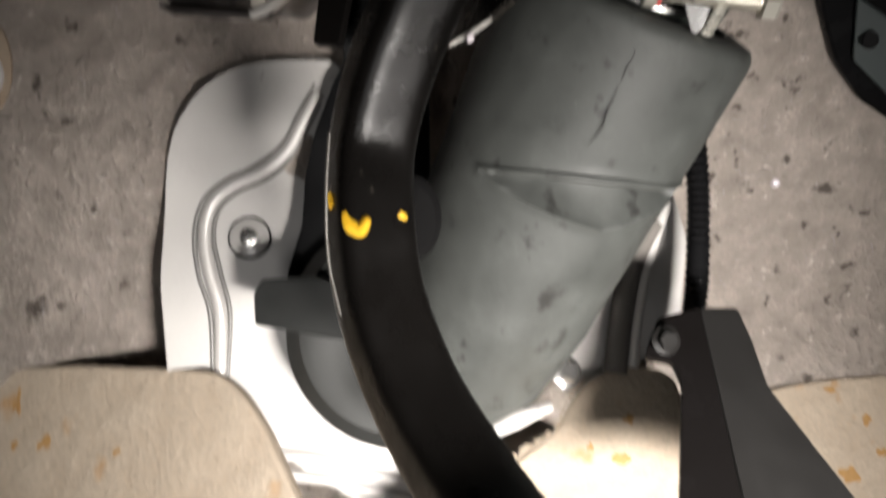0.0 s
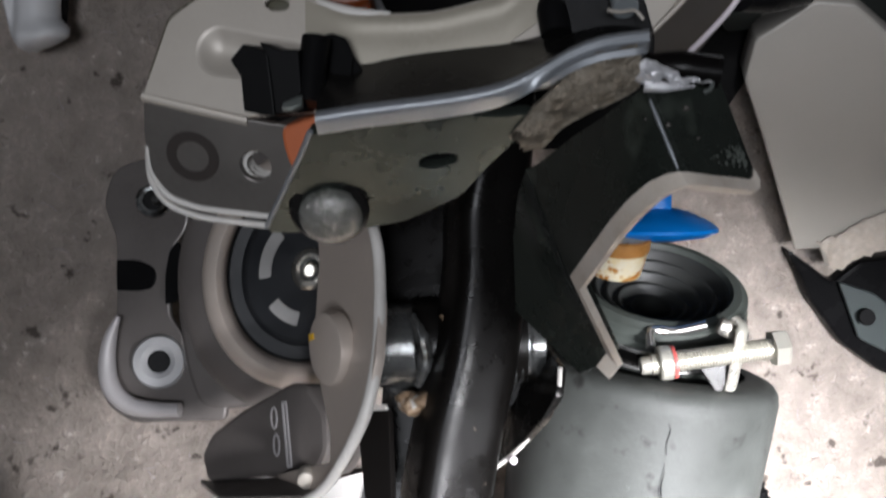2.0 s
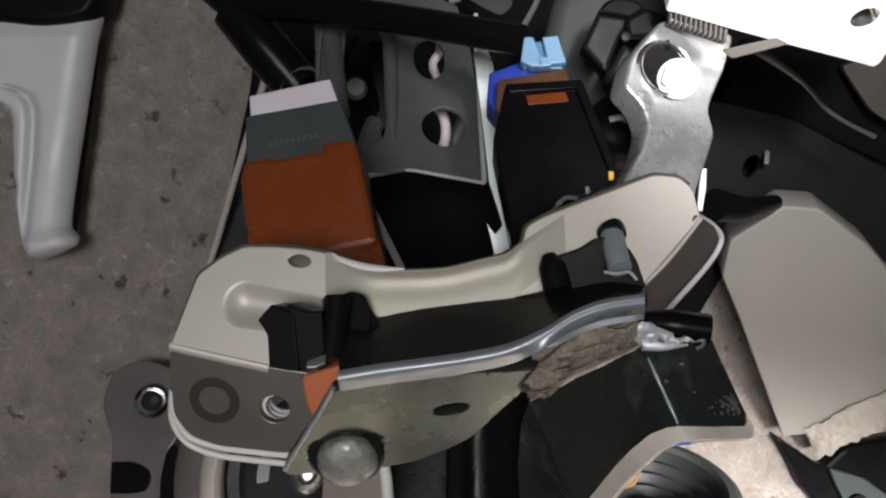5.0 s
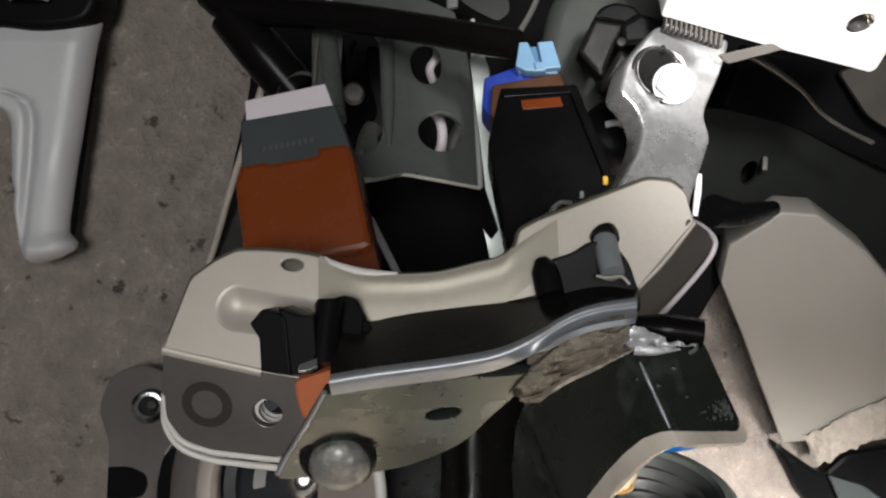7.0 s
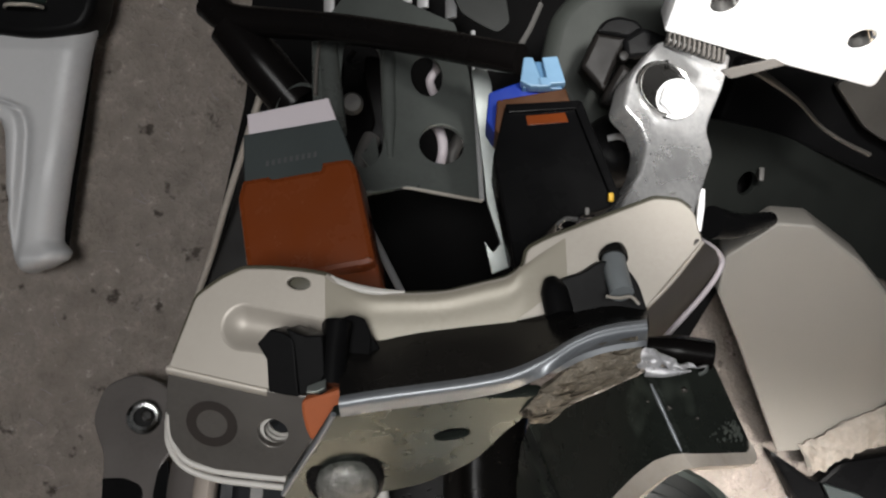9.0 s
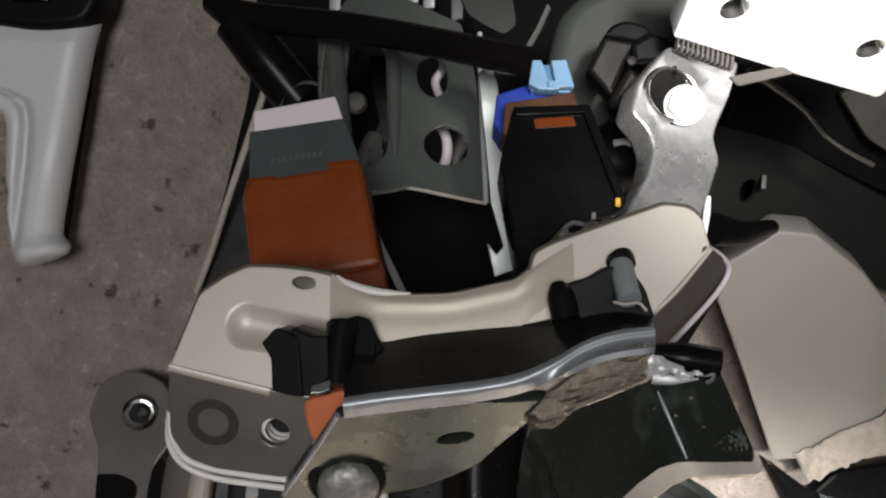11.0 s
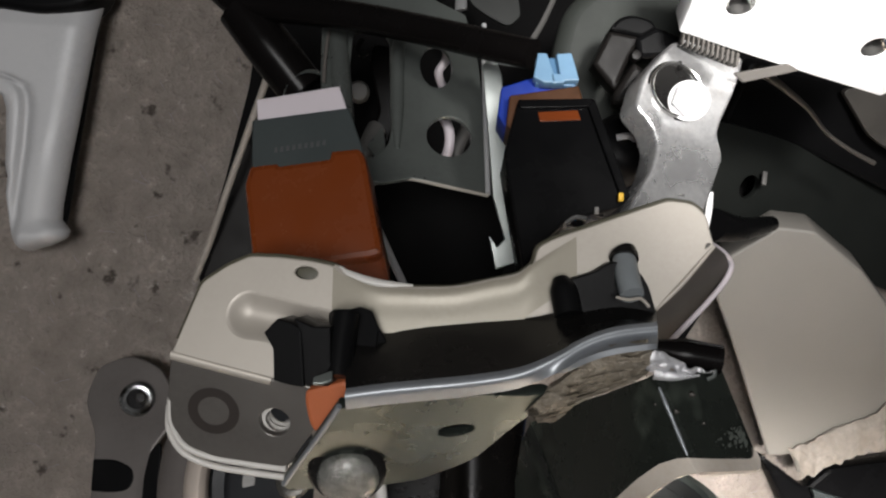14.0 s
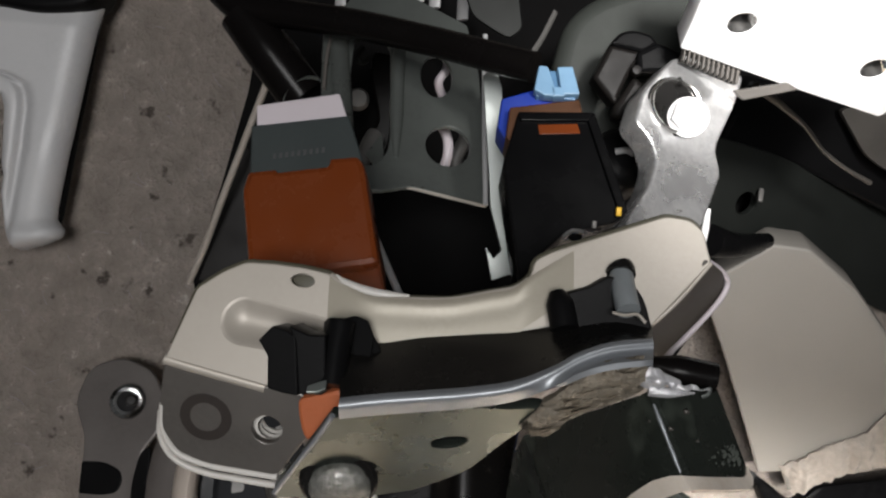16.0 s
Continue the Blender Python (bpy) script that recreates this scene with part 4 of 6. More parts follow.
    plate("gusset", e, [(6.0, 22.3), (14.8, 26.1), (26.0, 10.2), (38.7, 8.3), (47.0, -5.5), (47.1, -14.1), (32.9, -17.6), (16.5, -18.4), (10.7, -3.9)], 5, EAR_PAINT, t, r=7, bevel=2.2, res=4, front=0.5)
    plate("back_panel", e, [(40.2, 2.4), (66.5, 6.0), (69.9, -13.6), (42.6, -15.9)], 2, RIM_PAINT, t, "pale painted panel behind the disc", r=2, front=-3)
    d = pose(-0.0422, 0.3096, 0.4036, 82.7, 31.4, 0.3) @ Matrix.Diagonal((1, 1.2, 1, 1))
    part("housing", lathe_bm([(29.2, -4), (29.6, 0.6), (30.4, 2.6), (32.0, 3.6), (34.4, 3.0), (36.4, 0.8), (37.6, -2.4), (38.2, -7), (38.2, -14)], d, 72), BROWN_STEEL, t)
    part("skirt", lathe_bm([(37.0, -3), (40, -4.5), (44, -6), (47, -9), (48, -14)], d, 64), EAR_PAINT, t)
    disc = part("disc", lathe_bm([(0, 4), (7, 4), (9, 2.5), (21.5, 1.5), (23, 0.4), (24, -1.4), (28, -2), (29.4, -5), (29.4, -12), (0, -12)], d, 64), DISC_GREY, t, "blue-black ribbed disc with pale slots")
    for a0, a1, r in ((150, 205, 15.5), (235, 275, 15.5), (80, 125, 15.5)):
        loop = [(r + 2.2, radians(a0 + (a1 - a0) * i / 8)) for i in range(9)] + [(r - 2.2, radians(a1 - (a1 - a0) * i / 8)) for i in range(9)]
        plate("slot", d, [(q * math.cos(a), q * math.sin(a)) for q, a in loop], 0.8, SHADE_GREY, disc, r=1.6, bevel=0.2, front=2.4)
    part("centre_washer", lathe_bm([(3.2, 0.6), (3.6, 2.6), (5.0, 3.0), (6.2, 2.0), (6.6, 0)], d @ pose(0, 0, 0.0035), 36), STUD_STEEL, t)
    part("centre_stud", lathe_bm([(0, 7), (1.6, 7), (2.4, 6), (2.5, 4.6), (2.2, 4.3), (2.5, 4.0), (2.2, 3.7), (2.5, 3.4), (2.5, 0), (0, 0)], d @ pose(0, 0, 0.0035), 20), STUD_STEEL, t)


round_mount()


# ---- pedal bracket and lever ----
def pedal_bracket():
    t = thing("pedal_bracket", "cream zinc-plated pressed steel pedal bracket with a stamped ring", "bracket", (-0.0421, 0.1826, 0.4411))
    A = pose(-0.045, 0.1673, 0.4665, 76.9, 11.6, -10)
    hole = [(25, 15.3)][0]
    pocket = [(14.6 + 4.4 * math.cos(a), 7.2 + 4.4 * math.sin(a)) for a in [math.radians(90 + 10 * k) for k in range(19)]]
    pocket += [(32.0 + 3.7 * math.cos(a), 3.8 + 3.7 * math.sin(a)) for a in [math.radians(-90 + 10 * k) for k in range(19)]]
    face = plate("face", pose(-0.045, 0.1673, 0.4665, 76.9, 11.6, -10), [(0, 0, 0.3), (4.9, 13.4), (9.7, 16.7), (14, 18.6), (19.5, 18.4), (25.5, 17.7), (30.4, 16.7), (33.2, 14.5), (37.5, 13), (42.3, 12.4), (53, 12.4), (60.4, 13.9), (65.2, 14.9), (68.2, 17), (69, 20.3), (72.3, 22), (83, 25.7), (93.8, 29.4), (98.5, 28.7), (101, 26.2), (101.4, 23), (102.1, 20.6), (89.7, 7.3), (84.1, -0.4), (42.5, -3.3), (32, -4.3), (19.3, -4.7, 0.3)], 1.6, CREAM, t, r=1.2, bevel=0.3, holes=[circle(hole[0], hole[1], 2.2, 24, 1.2, -8), pocket])
    rim = fillet([(0.6, 1.5), (4.9, 13.4), (9.7, 16.7), (14, 18.6), (19.5, 18.4), (25.5, 17.7), (30.4, 16.7), (33.2, 14.5), (37.5, 13), (42.3, 12.4), (53, 12.4), (60.4, 13.9), (65.2, 14.9), (68.2, 17), (69, 20.3), (72.3, 22), (83, 25.7), (93.8, 29.4), (98.5, 28.7), (101, 26.2)], 1.0)[4:-4]
    # Dark line paints the shaded thickness of the sheet.
    part("dark_rim", tube_bm([A @ (Vector((p[0], p[1] + 0.15, -1.0)) / 1000) for p in rim], 0.0006, 8, 1), OLIVE, face, "dark line for the shaded sheet edge")
    # Pale strip paints the highlight where the edge turns up.
    bare = [(31.3, 16.2), (33.3, 14.7), (37.5, 13.2), (41.5, 12.6), (45.5, 12.5)]
    part("rim_highlight", tube_bm([A @ (Vector((x, y + 0.3, 0.0)) / 1000) for x, y in bare], [0.0003, 0.0008, 0.0010, 0.0008, 0.0003], 10, 5), EDGE_PALE, face, "pale highlight along the top edge")
    part("hole_backing", box_bm(A @ pose(hole[0] / 1000, hole[1] / 1000, -0.0024), 7, 5, 1, 0.2), OLIVE, face)
    bm = bmesh.new()
    g = []
    for j in range(33):
        row = []
        for i in range(61):
            x, y = 8.6 + 29.0 * i / 60, -1.0 + 14.4 * j / 32
            c = min(32.0, max(14.6, x))
            f = (c - 14.6) / 17.4
            s = math.hypot(x - c, y - (7.2 - 3.4 * f)) / (4.5 - 0.7 * f)
            h = -1.7 * (1 - min(1.0, s) ** 2.0) ** 1.3 - 0.04
            row.append(bm.verts.new(A @ (Vector((x, y, h)) / 1000)))
        g.append(row)
    for p, q in zip(g, g[1:]):
        for i in range(60):
            bm.faces.new((p[i], p[i + 1], q[i + 1], q[i]))
    part("dished_pocket", bm, CREAM, face)
    # Same bracket steel, coloured darker because the flange faces away from light.
    flange = plate("lower_flange", pose(-0.0452, 0.1678, 0.4662, 107.6, 13.7, -11.7), [(0, 0, 0.3), (19.1, -4.4, 0.3), (22.3, -5), (27.7, -5.7), (27.2, -14.3), (20.9, -23.8), (6.5, -22.3), (1, -20), (-1.7, -15.3), (-1.6, -8.3)], 1.6, FLANGE_SHADE, t, r=1.5, holes=[circle(19.1, -13.7, 3.0)])
    part("lip", tube_bm([(-0.048, 0.1721, 0.4574), (-0.0492, 0.1741, 0.4522), (-0.0477, 0.1753, 0.4471), (-0.0428, 0.175, 0.4437), (-0.036, 0.1738, 0.4411), (-0.0293, 0.1726, 0.4388)], 0.0007, 10, 5), EDGE_PALE, t, "pale sheared edge")
    part("lip", tube_bm([(-0.0489, 0.1739, 0.4559), (-0.0503, 0.1759, 0.4508), (-0.0489, 0.1772, 0.4457), (-0.0439, 0.1769, 0.4419), (-0.0371, 0.1759, 0.4392), (-0.0302, 0.1746, 0.4368)], 0.0007, 10, 5), EDGE_PALE, t, "pale sheared edge")
    part("fold", tube_bm([(-0.0452, 0.1683, 0.4662), (-0.0367, 0.1672, 0.4619), (-0.0278, 0.1661, 0.4575)], 0.0011, 12, 3), CREAM, t)
    f = pose(-0.0452, 0.1678, 0.4662, 107.6, 13.7, -11.7)
    h = [(19.5, -14.2)][0]
    part("weld_nut", lathe_bm([(2.7, -1.7), (4.8, -1.7), (4.8, -6), (3.0, -6), (2.7, -5.2), (3.0, -4.4), (2.7, -3.6), (3.0, -2.9), (2.7, -2.3)], f @ pose(h[0] / 1000, h[1] / 1000, 0), 32, closed=True), EDGE_PALE, flange)
    c = [(7.2, -11.9)][0]
    plate("stamped_ring", f, circle(c[0], c[1], 5.1, 36), 0.3, DARK_RING, flange, "dark ink ring stamp", r=0, bevel=0.05, holes=[circle(c[0], c[1], 3.1, 30)], front=0.08)
    top = [(30.3, 16.1), (37.7, 12.5), (44.6, 11.9), (53.1, 12.0), (60.4, 13.4), (65.1, 14.4), (68.4, 16.9), (76.2, 22.2)]
    web = []
    for drop, lift in ((0, 0.35), (1.1, 0.55), (3.0, 0.4), (5.6, 0.45), (8.7, 0.35)):
        web.append([A @ (Vector((x, y - drop, -0.6 if k in (0, 7) else lift)) / 1000) for k, (x, y) in enumerate(top)])
    # Same metal as the face; its darker yellow tone paints the reflection.
    part("rolled_web", sheet_bm(web, 0.8, 4, 6, True), WEB_SHADE, face, "", 80)
    part("top_edge", tube_bm([(-0.0118, 0.1651, 0.4762), (-0.0096, 0.1643, 0.4736), (-0.0058, 0.1632, 0.4712), (-0.0013, 0.1623, 0.4697), (0.009, 0.1605, 0.4676), (0.0165, 0.1595, 0.4675), (0.0213, 0.1589, 0.4675), (0.0243, 0.1587, 0.4687)], 0.0005, 8, 4), CREAM, face)
    # Dark brown colour paints the shade on the ear's turned-away face.
    ear = plate("side_ear", pose(0.0585, 0.1549, 0.4656, 132.2, -14.2, 21), [(-1.1, 1.3), (6.2, -6.3), (10, -12.2), (7.5, -17.6), (-4.2, -25.9), (-8.7, -28.7), (-16.5, -10.9)], 1.6, EAR_BROWN, t, r=1)
    part("ear_lip", tube_bm([(0.0578, 0.156, 0.4664), (0.0638, 0.1622, 0.4627), (0.0656, 0.165, 0.4593), (0.061, 0.1644, 0.4551), (0.0485, 0.1618, 0.448)], 0.00058, 10, 5), LILAC, ear, "pale rolled edge")
    part("ridge", tube_bm([(0.0586, 0.1551, 0.4654), (0.051, 0.1554, 0.4596), (0.0443, 0.1562, 0.4554)], 0.0005, 10, 4), CREAM, ear)


pedal_bracket()


def lever():
    t = thing("pedal_lever", "oily pressed steel pedal lever with a domed rivet and brown weld", "lever", (-0.0295, 0.1649, 0.4371))
    slot = [(18.5, -13.1)][0]
    front = plate("front_web", pose(-0.0141, 0.1437, 0.4552, 135, 8.5, -3.3), [(-1.4, -3.5, 0.3), (6.2, -3), (13.8, -2.7), (21.5, -2.3), (29.0, -3.4), (34.0, -3.4), (35.4, -5.2), (31.7, -10), (27.5, -15.7), (22.5, -23.1), (17.8, -26.4), (11.8, -29.6), (1.5, -31.3), (-13.8, -29.6), (-13.9, -27.4), (-8.2, -16.9)], 2.2, WORN_STEEL, t, r=1.5, bevel=0.4, holes=[circle(slot[0], slot[1], 3.2, 28, 1.55, 8)])
    back = pose(-0.0141, 0.1437, 0.4552, 135, 8.5, -3.3)
    # Black block just under the slot paints its shade.
    part("slot_backing", box_bm(back @ pose(slot[0] / 1000, slot[1] / 1000, -0.0022), 9, 6, 1, 0.2), BLACK_RUBBER, front)
    # Near-black paints the dark reflection on this upward face.
    part("top_web", sheet_bm([[(-0.014, 0.1452, 0.4559), (-0.0075, 0.1445, 0.4554), (-0.0001, 0.1435, 0.4545), (0.0074, 0.1426, 0.4538), (0.015, 0.1417, 0.4535), (0.0216, 0.1411, 0.4546), (0.0269, 0.141, 0.4561), (0.0324, 0.1407, 0.4566), (0.0394, 0.1404, 0.456)], [(-0.013, 0.1523, 0.4608), (-0.007, 0.1515, 0.4585), (0.0014, 0.1505, 0.4576), (0.0102, 0.1494, 0.4565), (0.0181, 0.1484, 0.4558), (0.0243, 0.1477, 0.4567), (0.0298, 0.1481, 0.4574), (0.0361, 0.1483, 0.4572), (0.0425, 0.1485, 0.4555)], [(-0.012, 0.1613, 0.467), (-0.0067, 0.1606, 0.4626), (0.0031, 0.1584, 0.4617), (0.0124, 0.1573, 0.4606), (0.0212, 0.1562, 0.4596), (0.027, 0.1555, 0.4596), (0.0326, 0.1558, 0.4594), (0.0389, 0.1551, 0.4589), (0.0453, 0.1553, 0.4565)]], 2.0, 1, 3), OIL_SHADE_STEEL, t, sharp=60)
    crest = [(-0.0139, 0.145, 0.4561), (-0.0075, 0.1443, 0.4556), (0, 0.1433, 0.4548), (0.0075, 0.1424, 0.454), (0.015, 0.1415, 0.4537), (0.0216, 0.141, 0.4548), (0.0268, 0.1409, 0.4563), (0.0323, 0.1405, 0.4569), (0.0394, 0.1403, 0.4562)]
    foot = [(-0.0147, 0.1462, 0.4524), (-0.0083, 0.1453, 0.4519), (-0.0007, 0.1447, 0.451), (0.0069, 0.1439, 0.4502), (0.0145, 0.1426, 0.45), (0.0205, 0.1397, 0.4516), (0.025, 0.1368, 0.4536), (0.0299, 0.135, 0.4543), (0.0365, 0.1342, 0.4538)]
    bend = [crest] + [[tuple(Vector(p) + Vector(d)) for p in crest] for d in ((-0.00038, -0.00109, -0.00063), (-0.0006, -0.00107, -0.00173))] + [foot]
    # Paler steel than the webs paints the highlight along the bend.
    part("rolled_edge", sheet_bm(bend, 1.0, 4, 4, True), BRIGHT_EDGE, front, "rolled bend, lightened for its highlight", 80)
    part("rivet", lathe_bm([(0, 2.2), (2.2, 2.1), (3.6, 1.75), (4.9, 1.0), (5.7, 0.1), (5.8, -1.5), (0, -1.5)], pose(-0.0173, 0.1589, 0.4374, -115, -21.6, -179.8), 36), GREASE, t, "greasy domed rivet head")
    part("web_edge", tube_bm([(-0.0157, 0.1458, 0.4533), (-0.019, 0.1504, 0.4494), (-0.0232, 0.1558, 0.4449), (-0.0294, 0.1639, 0.4381)], 0.0005, 8, 4), BRIGHT_EDGE, front)
    part("rivet_seat", lathe_bm([(5.2, 0.3), (6.6, 0.5), (7.2, 0), (7.2, -1), (5.2, -1)], pose(-0.0172, 0.1589, 0.4389, -115, -21.6, -179.8), 36), OIL_SHADE_STEEL, t)
    weld = sheet_bm([[(0.0154, 0.1478, 0.4446), (0.0185, 0.1443, 0.4475), (0.022, 0.1407, 0.4503), (0.0255, 0.1375, 0.4528), (0.0295, 0.1354, 0.454), (0.0356, 0.1344, 0.4538)], [(0.0165, 0.1471, 0.4436), (0.0195, 0.1452, 0.4449), (0.0229, 0.1415, 0.4478), (0.0268, 0.1385, 0.4501), (0.0315, 0.1369, 0.4507), (0.0356, 0.1357, 0.451)], [(0.0183, 0.1501, 0.4418), (0.0209, 0.1501, 0.4412), (0.0243, 0.1466, 0.444), (0.0288, 0.1441, 0.4456), (0.0333, 0.1422, 0.4466), (0.0367, 0.14, 0.4481)]], -1.6, 20, 20, True)
    for v in weld.verts:
        along, across = v.co.dot(Vector((0.78, -0.45, 0.43))), v.co.dot(Vector((0.2, 0.55, -0.8)))
        crack = max(0.0, noise.noise(Vector((along * 260, across * 1100, 3.0))) - 0.12)
        v.co += Vector((0.3, -1, 0.3)) * (0.0010 * noise.noise(v.co * 420) + 0.0008 * noise.noise(v.co * 1500) - 0.0042 * crack)
    part("weld", weld, WELD, t, "brown crusty weld bead", 70)
    bm = tube_bm([(0.0352, 0.1385, 0.4506), (0.0375, 0.1380, 0.4500), (0.0402, 0.1376, 0.4489), (0.0420, 0.1374, 0.4476), (0.0442, 0.1376, 0.4470), (0.0466, 0.1380, 0.4458)], [0.0013, 0.0014, 0.0009, 0.0005, 0.0004, 0.0003], 14, 10)
    for v in bm.verts:
        v.co += Vector((noise.noise(v.co * 700), noise.noise(v.co * 700 + Vector((7, 0, 0))), noise.noise(v.co * 700 + Vector((0, 7, 0))))) * 0.0009
    part("splatter", bm, WELD_RUN, t, "bright jagged weld run", 60)
    part("splatter_strand", tube_bm([(0.0366, 0.1388, 0.4482), (0.0392, 0.1380, 0.4472), (0.0418, 0.1378, 0.4466), (0.0440, 0.1380, 0.4462)], [0.0012, 0.0009, 0.0005, 0.0002], 10, 6), WELD_RUN, t)


lever()


def stop_rubber():
    t = thing("stop_rubber", "black stepped rubber stop with an orange end on the lever", "rubber stop", (-0.0211, 0.1542, 0.4563))
    plate("end_cap", pose(-0.0237, 0.1523, 0.467, 87.2, 13.5, -16.6), [(-2.6, -0.1), (-0.2, 2.5), (2.2, 2), (4.1, 1), (5.1, -9.2), (2.6, -9.0), (-0.5, -8.4), (-0.8, -2.8)], 8, BLACK_RUBBER, t, r=0.25, bevel=0.3)
    plate("middle", pose(-0.0237, 0.1515, 0.467, 87.8, 13.6, -13.6), [(2.8, 2.8), (6.2, 1.5), (9.3, 1.6), (9.7, -5.7), (9.3, -8.7), (5.1, -8.8), (4.1, 0.1)], 8, BLACK_RUBBER, t, r=0.25, bevel=0.3)
    part("sleeve", tube_bm([(-0.0115, 0.154, 0.4677), (-0.0132, 0.1526, 0.4632), (-0.0151, 0.1508, 0.4575)], 0.0024, 20, 4), BLACK_RUBBER, t)
    plate("heel", pose(-0.01, 0.1563, 0.4673, 81.7, 16.2, 7.9), [(-1.5, 0.4), (1, 1.3), (3.3, 0.6), (4.7, -2.5), (4.3, -8.1), (0.3, -12.2), (-1.6, -10.2)], 6, BLACK_RUBBER, t, r=0.5, bevel=0.3)
    plate("block", pose(-0.01, 0.1563, 0.4673, 81.7, 16.2, 7.9), [(-4.0, 0.6), (1, 0.9), (3.6, -0.6), (6.5, -4.5), (7.0, -11), (-3.0, -11)], 5, BLACK_RUBBER, t, r=0.8, bevel=0.4, front=-0.8)
    plate("clip", pose(-0.0173, 0.147, 0.4568, 60.4, 13.8, -6.2), [(-2.3, 0.5), (-2.2, 1.7), (0.9, 3), (1, 1.3), (-0.7, 0.5)], 1.2, GREY_STEEL, t, r=0.2, bevel=0.15)
    plate("orange_end", pose(-0.0195, 0.16, 0.455, 99.1, 14.1, -17.2), [(-2.5, -0.9), (5.4, 1.9), (6.9, 0.5), (5.2, -4.1), (1.9, -7.9), (-0.8, -9.2), (-1.9, -6.8), (-2.5, -3.5)], 7, ORANGE, t, r=1.2, bevel=0.8)


stop_rubber()


def rod_end():
    t = thing("rod_end", "black lug with a grey steel rod end behind the lever", "rod end", (0.0365, 0.1553, 0.458))
    plate("lug", pose(0.0288, 0.1539, 0.4646, 88.9, 12.3, -7.1), [(-1.6, -2.1, 2), (0, 0.6, 2), (5.1, 2.1), (8.8, 4.5, 2), (13.4, 2.6, 2), (15.3, -0.5), (17, -6.2), (17, -9.3), (0, -9.3)], 7, BLACK_RUBBER, t, r=1.0, bevel=0.3)
    part("rod", tube_bm([(0.0409, 0.155, 0.4664), (0.0397, 0.1515, 0.4633), (0.039, 0.149, 0.4604)], 0.0022, 24, 3), ROD_GREY, t)
    part("barrel", tube_bm([(0.0281, 0.1545, 0.4656), (0.0279, 0.1529, 0.4627), (0.0275, 0.1514, 0.4591)], [0.0014, 0.0025, 0.0026, 0.0026], 20, 4), BLACK_RUBBER, t)
    part("rod_cap", tube_bm([(0.0411, 0.156, 0.4676), (0.0411, 0.1554, 0.467), (0.0409, 0.155, 0.4665)], 0.0027, 20, 2), OIL_SHADE_STEEL, t)
    part("web_edge", tube_bm([(0.0357, 0.1479, 0.4608), (0.0376, 0.1472, 0.46), (0.0399, 0.1472, 0.4597), (0.041, 0.147, 0.458)], 0.0003, 8, 5), CREAM, t)


rod_end()


def spring_clip():
    t = thing("spring_clip", "black split spring pin with bare bright ends", "spring pin", (0.0436, 0.1432, 0.4476))
    part("pin", tube_bm([(0.0385, 0.1439, 0.4515), (0.0438, 0.1427, 0.4494), (0.0496, 0.1415, 0.4471)], [0.0014, 0.0027, 0.0026], 18, 4), BLACK_GLOSS, t)
    part("tip", tube_bm([(0.0473, 0.1402, 0.4479), (0.0482, 0.1401, 0.4472), (0.049, 0.1403, 0.4467)], 0.0007, 8, 3), LILAC, t)
    part("loop", tube_bm([(0.0461, 0.1403, 0.4447), (0.0472, 0.1399, 0.4451), (0.0478, 0.1402, 0.4463), (0.0478, 0.1407, 0.4474)], 0.0004, 8, 4), GREY_STEEL, t)


spring_clip()


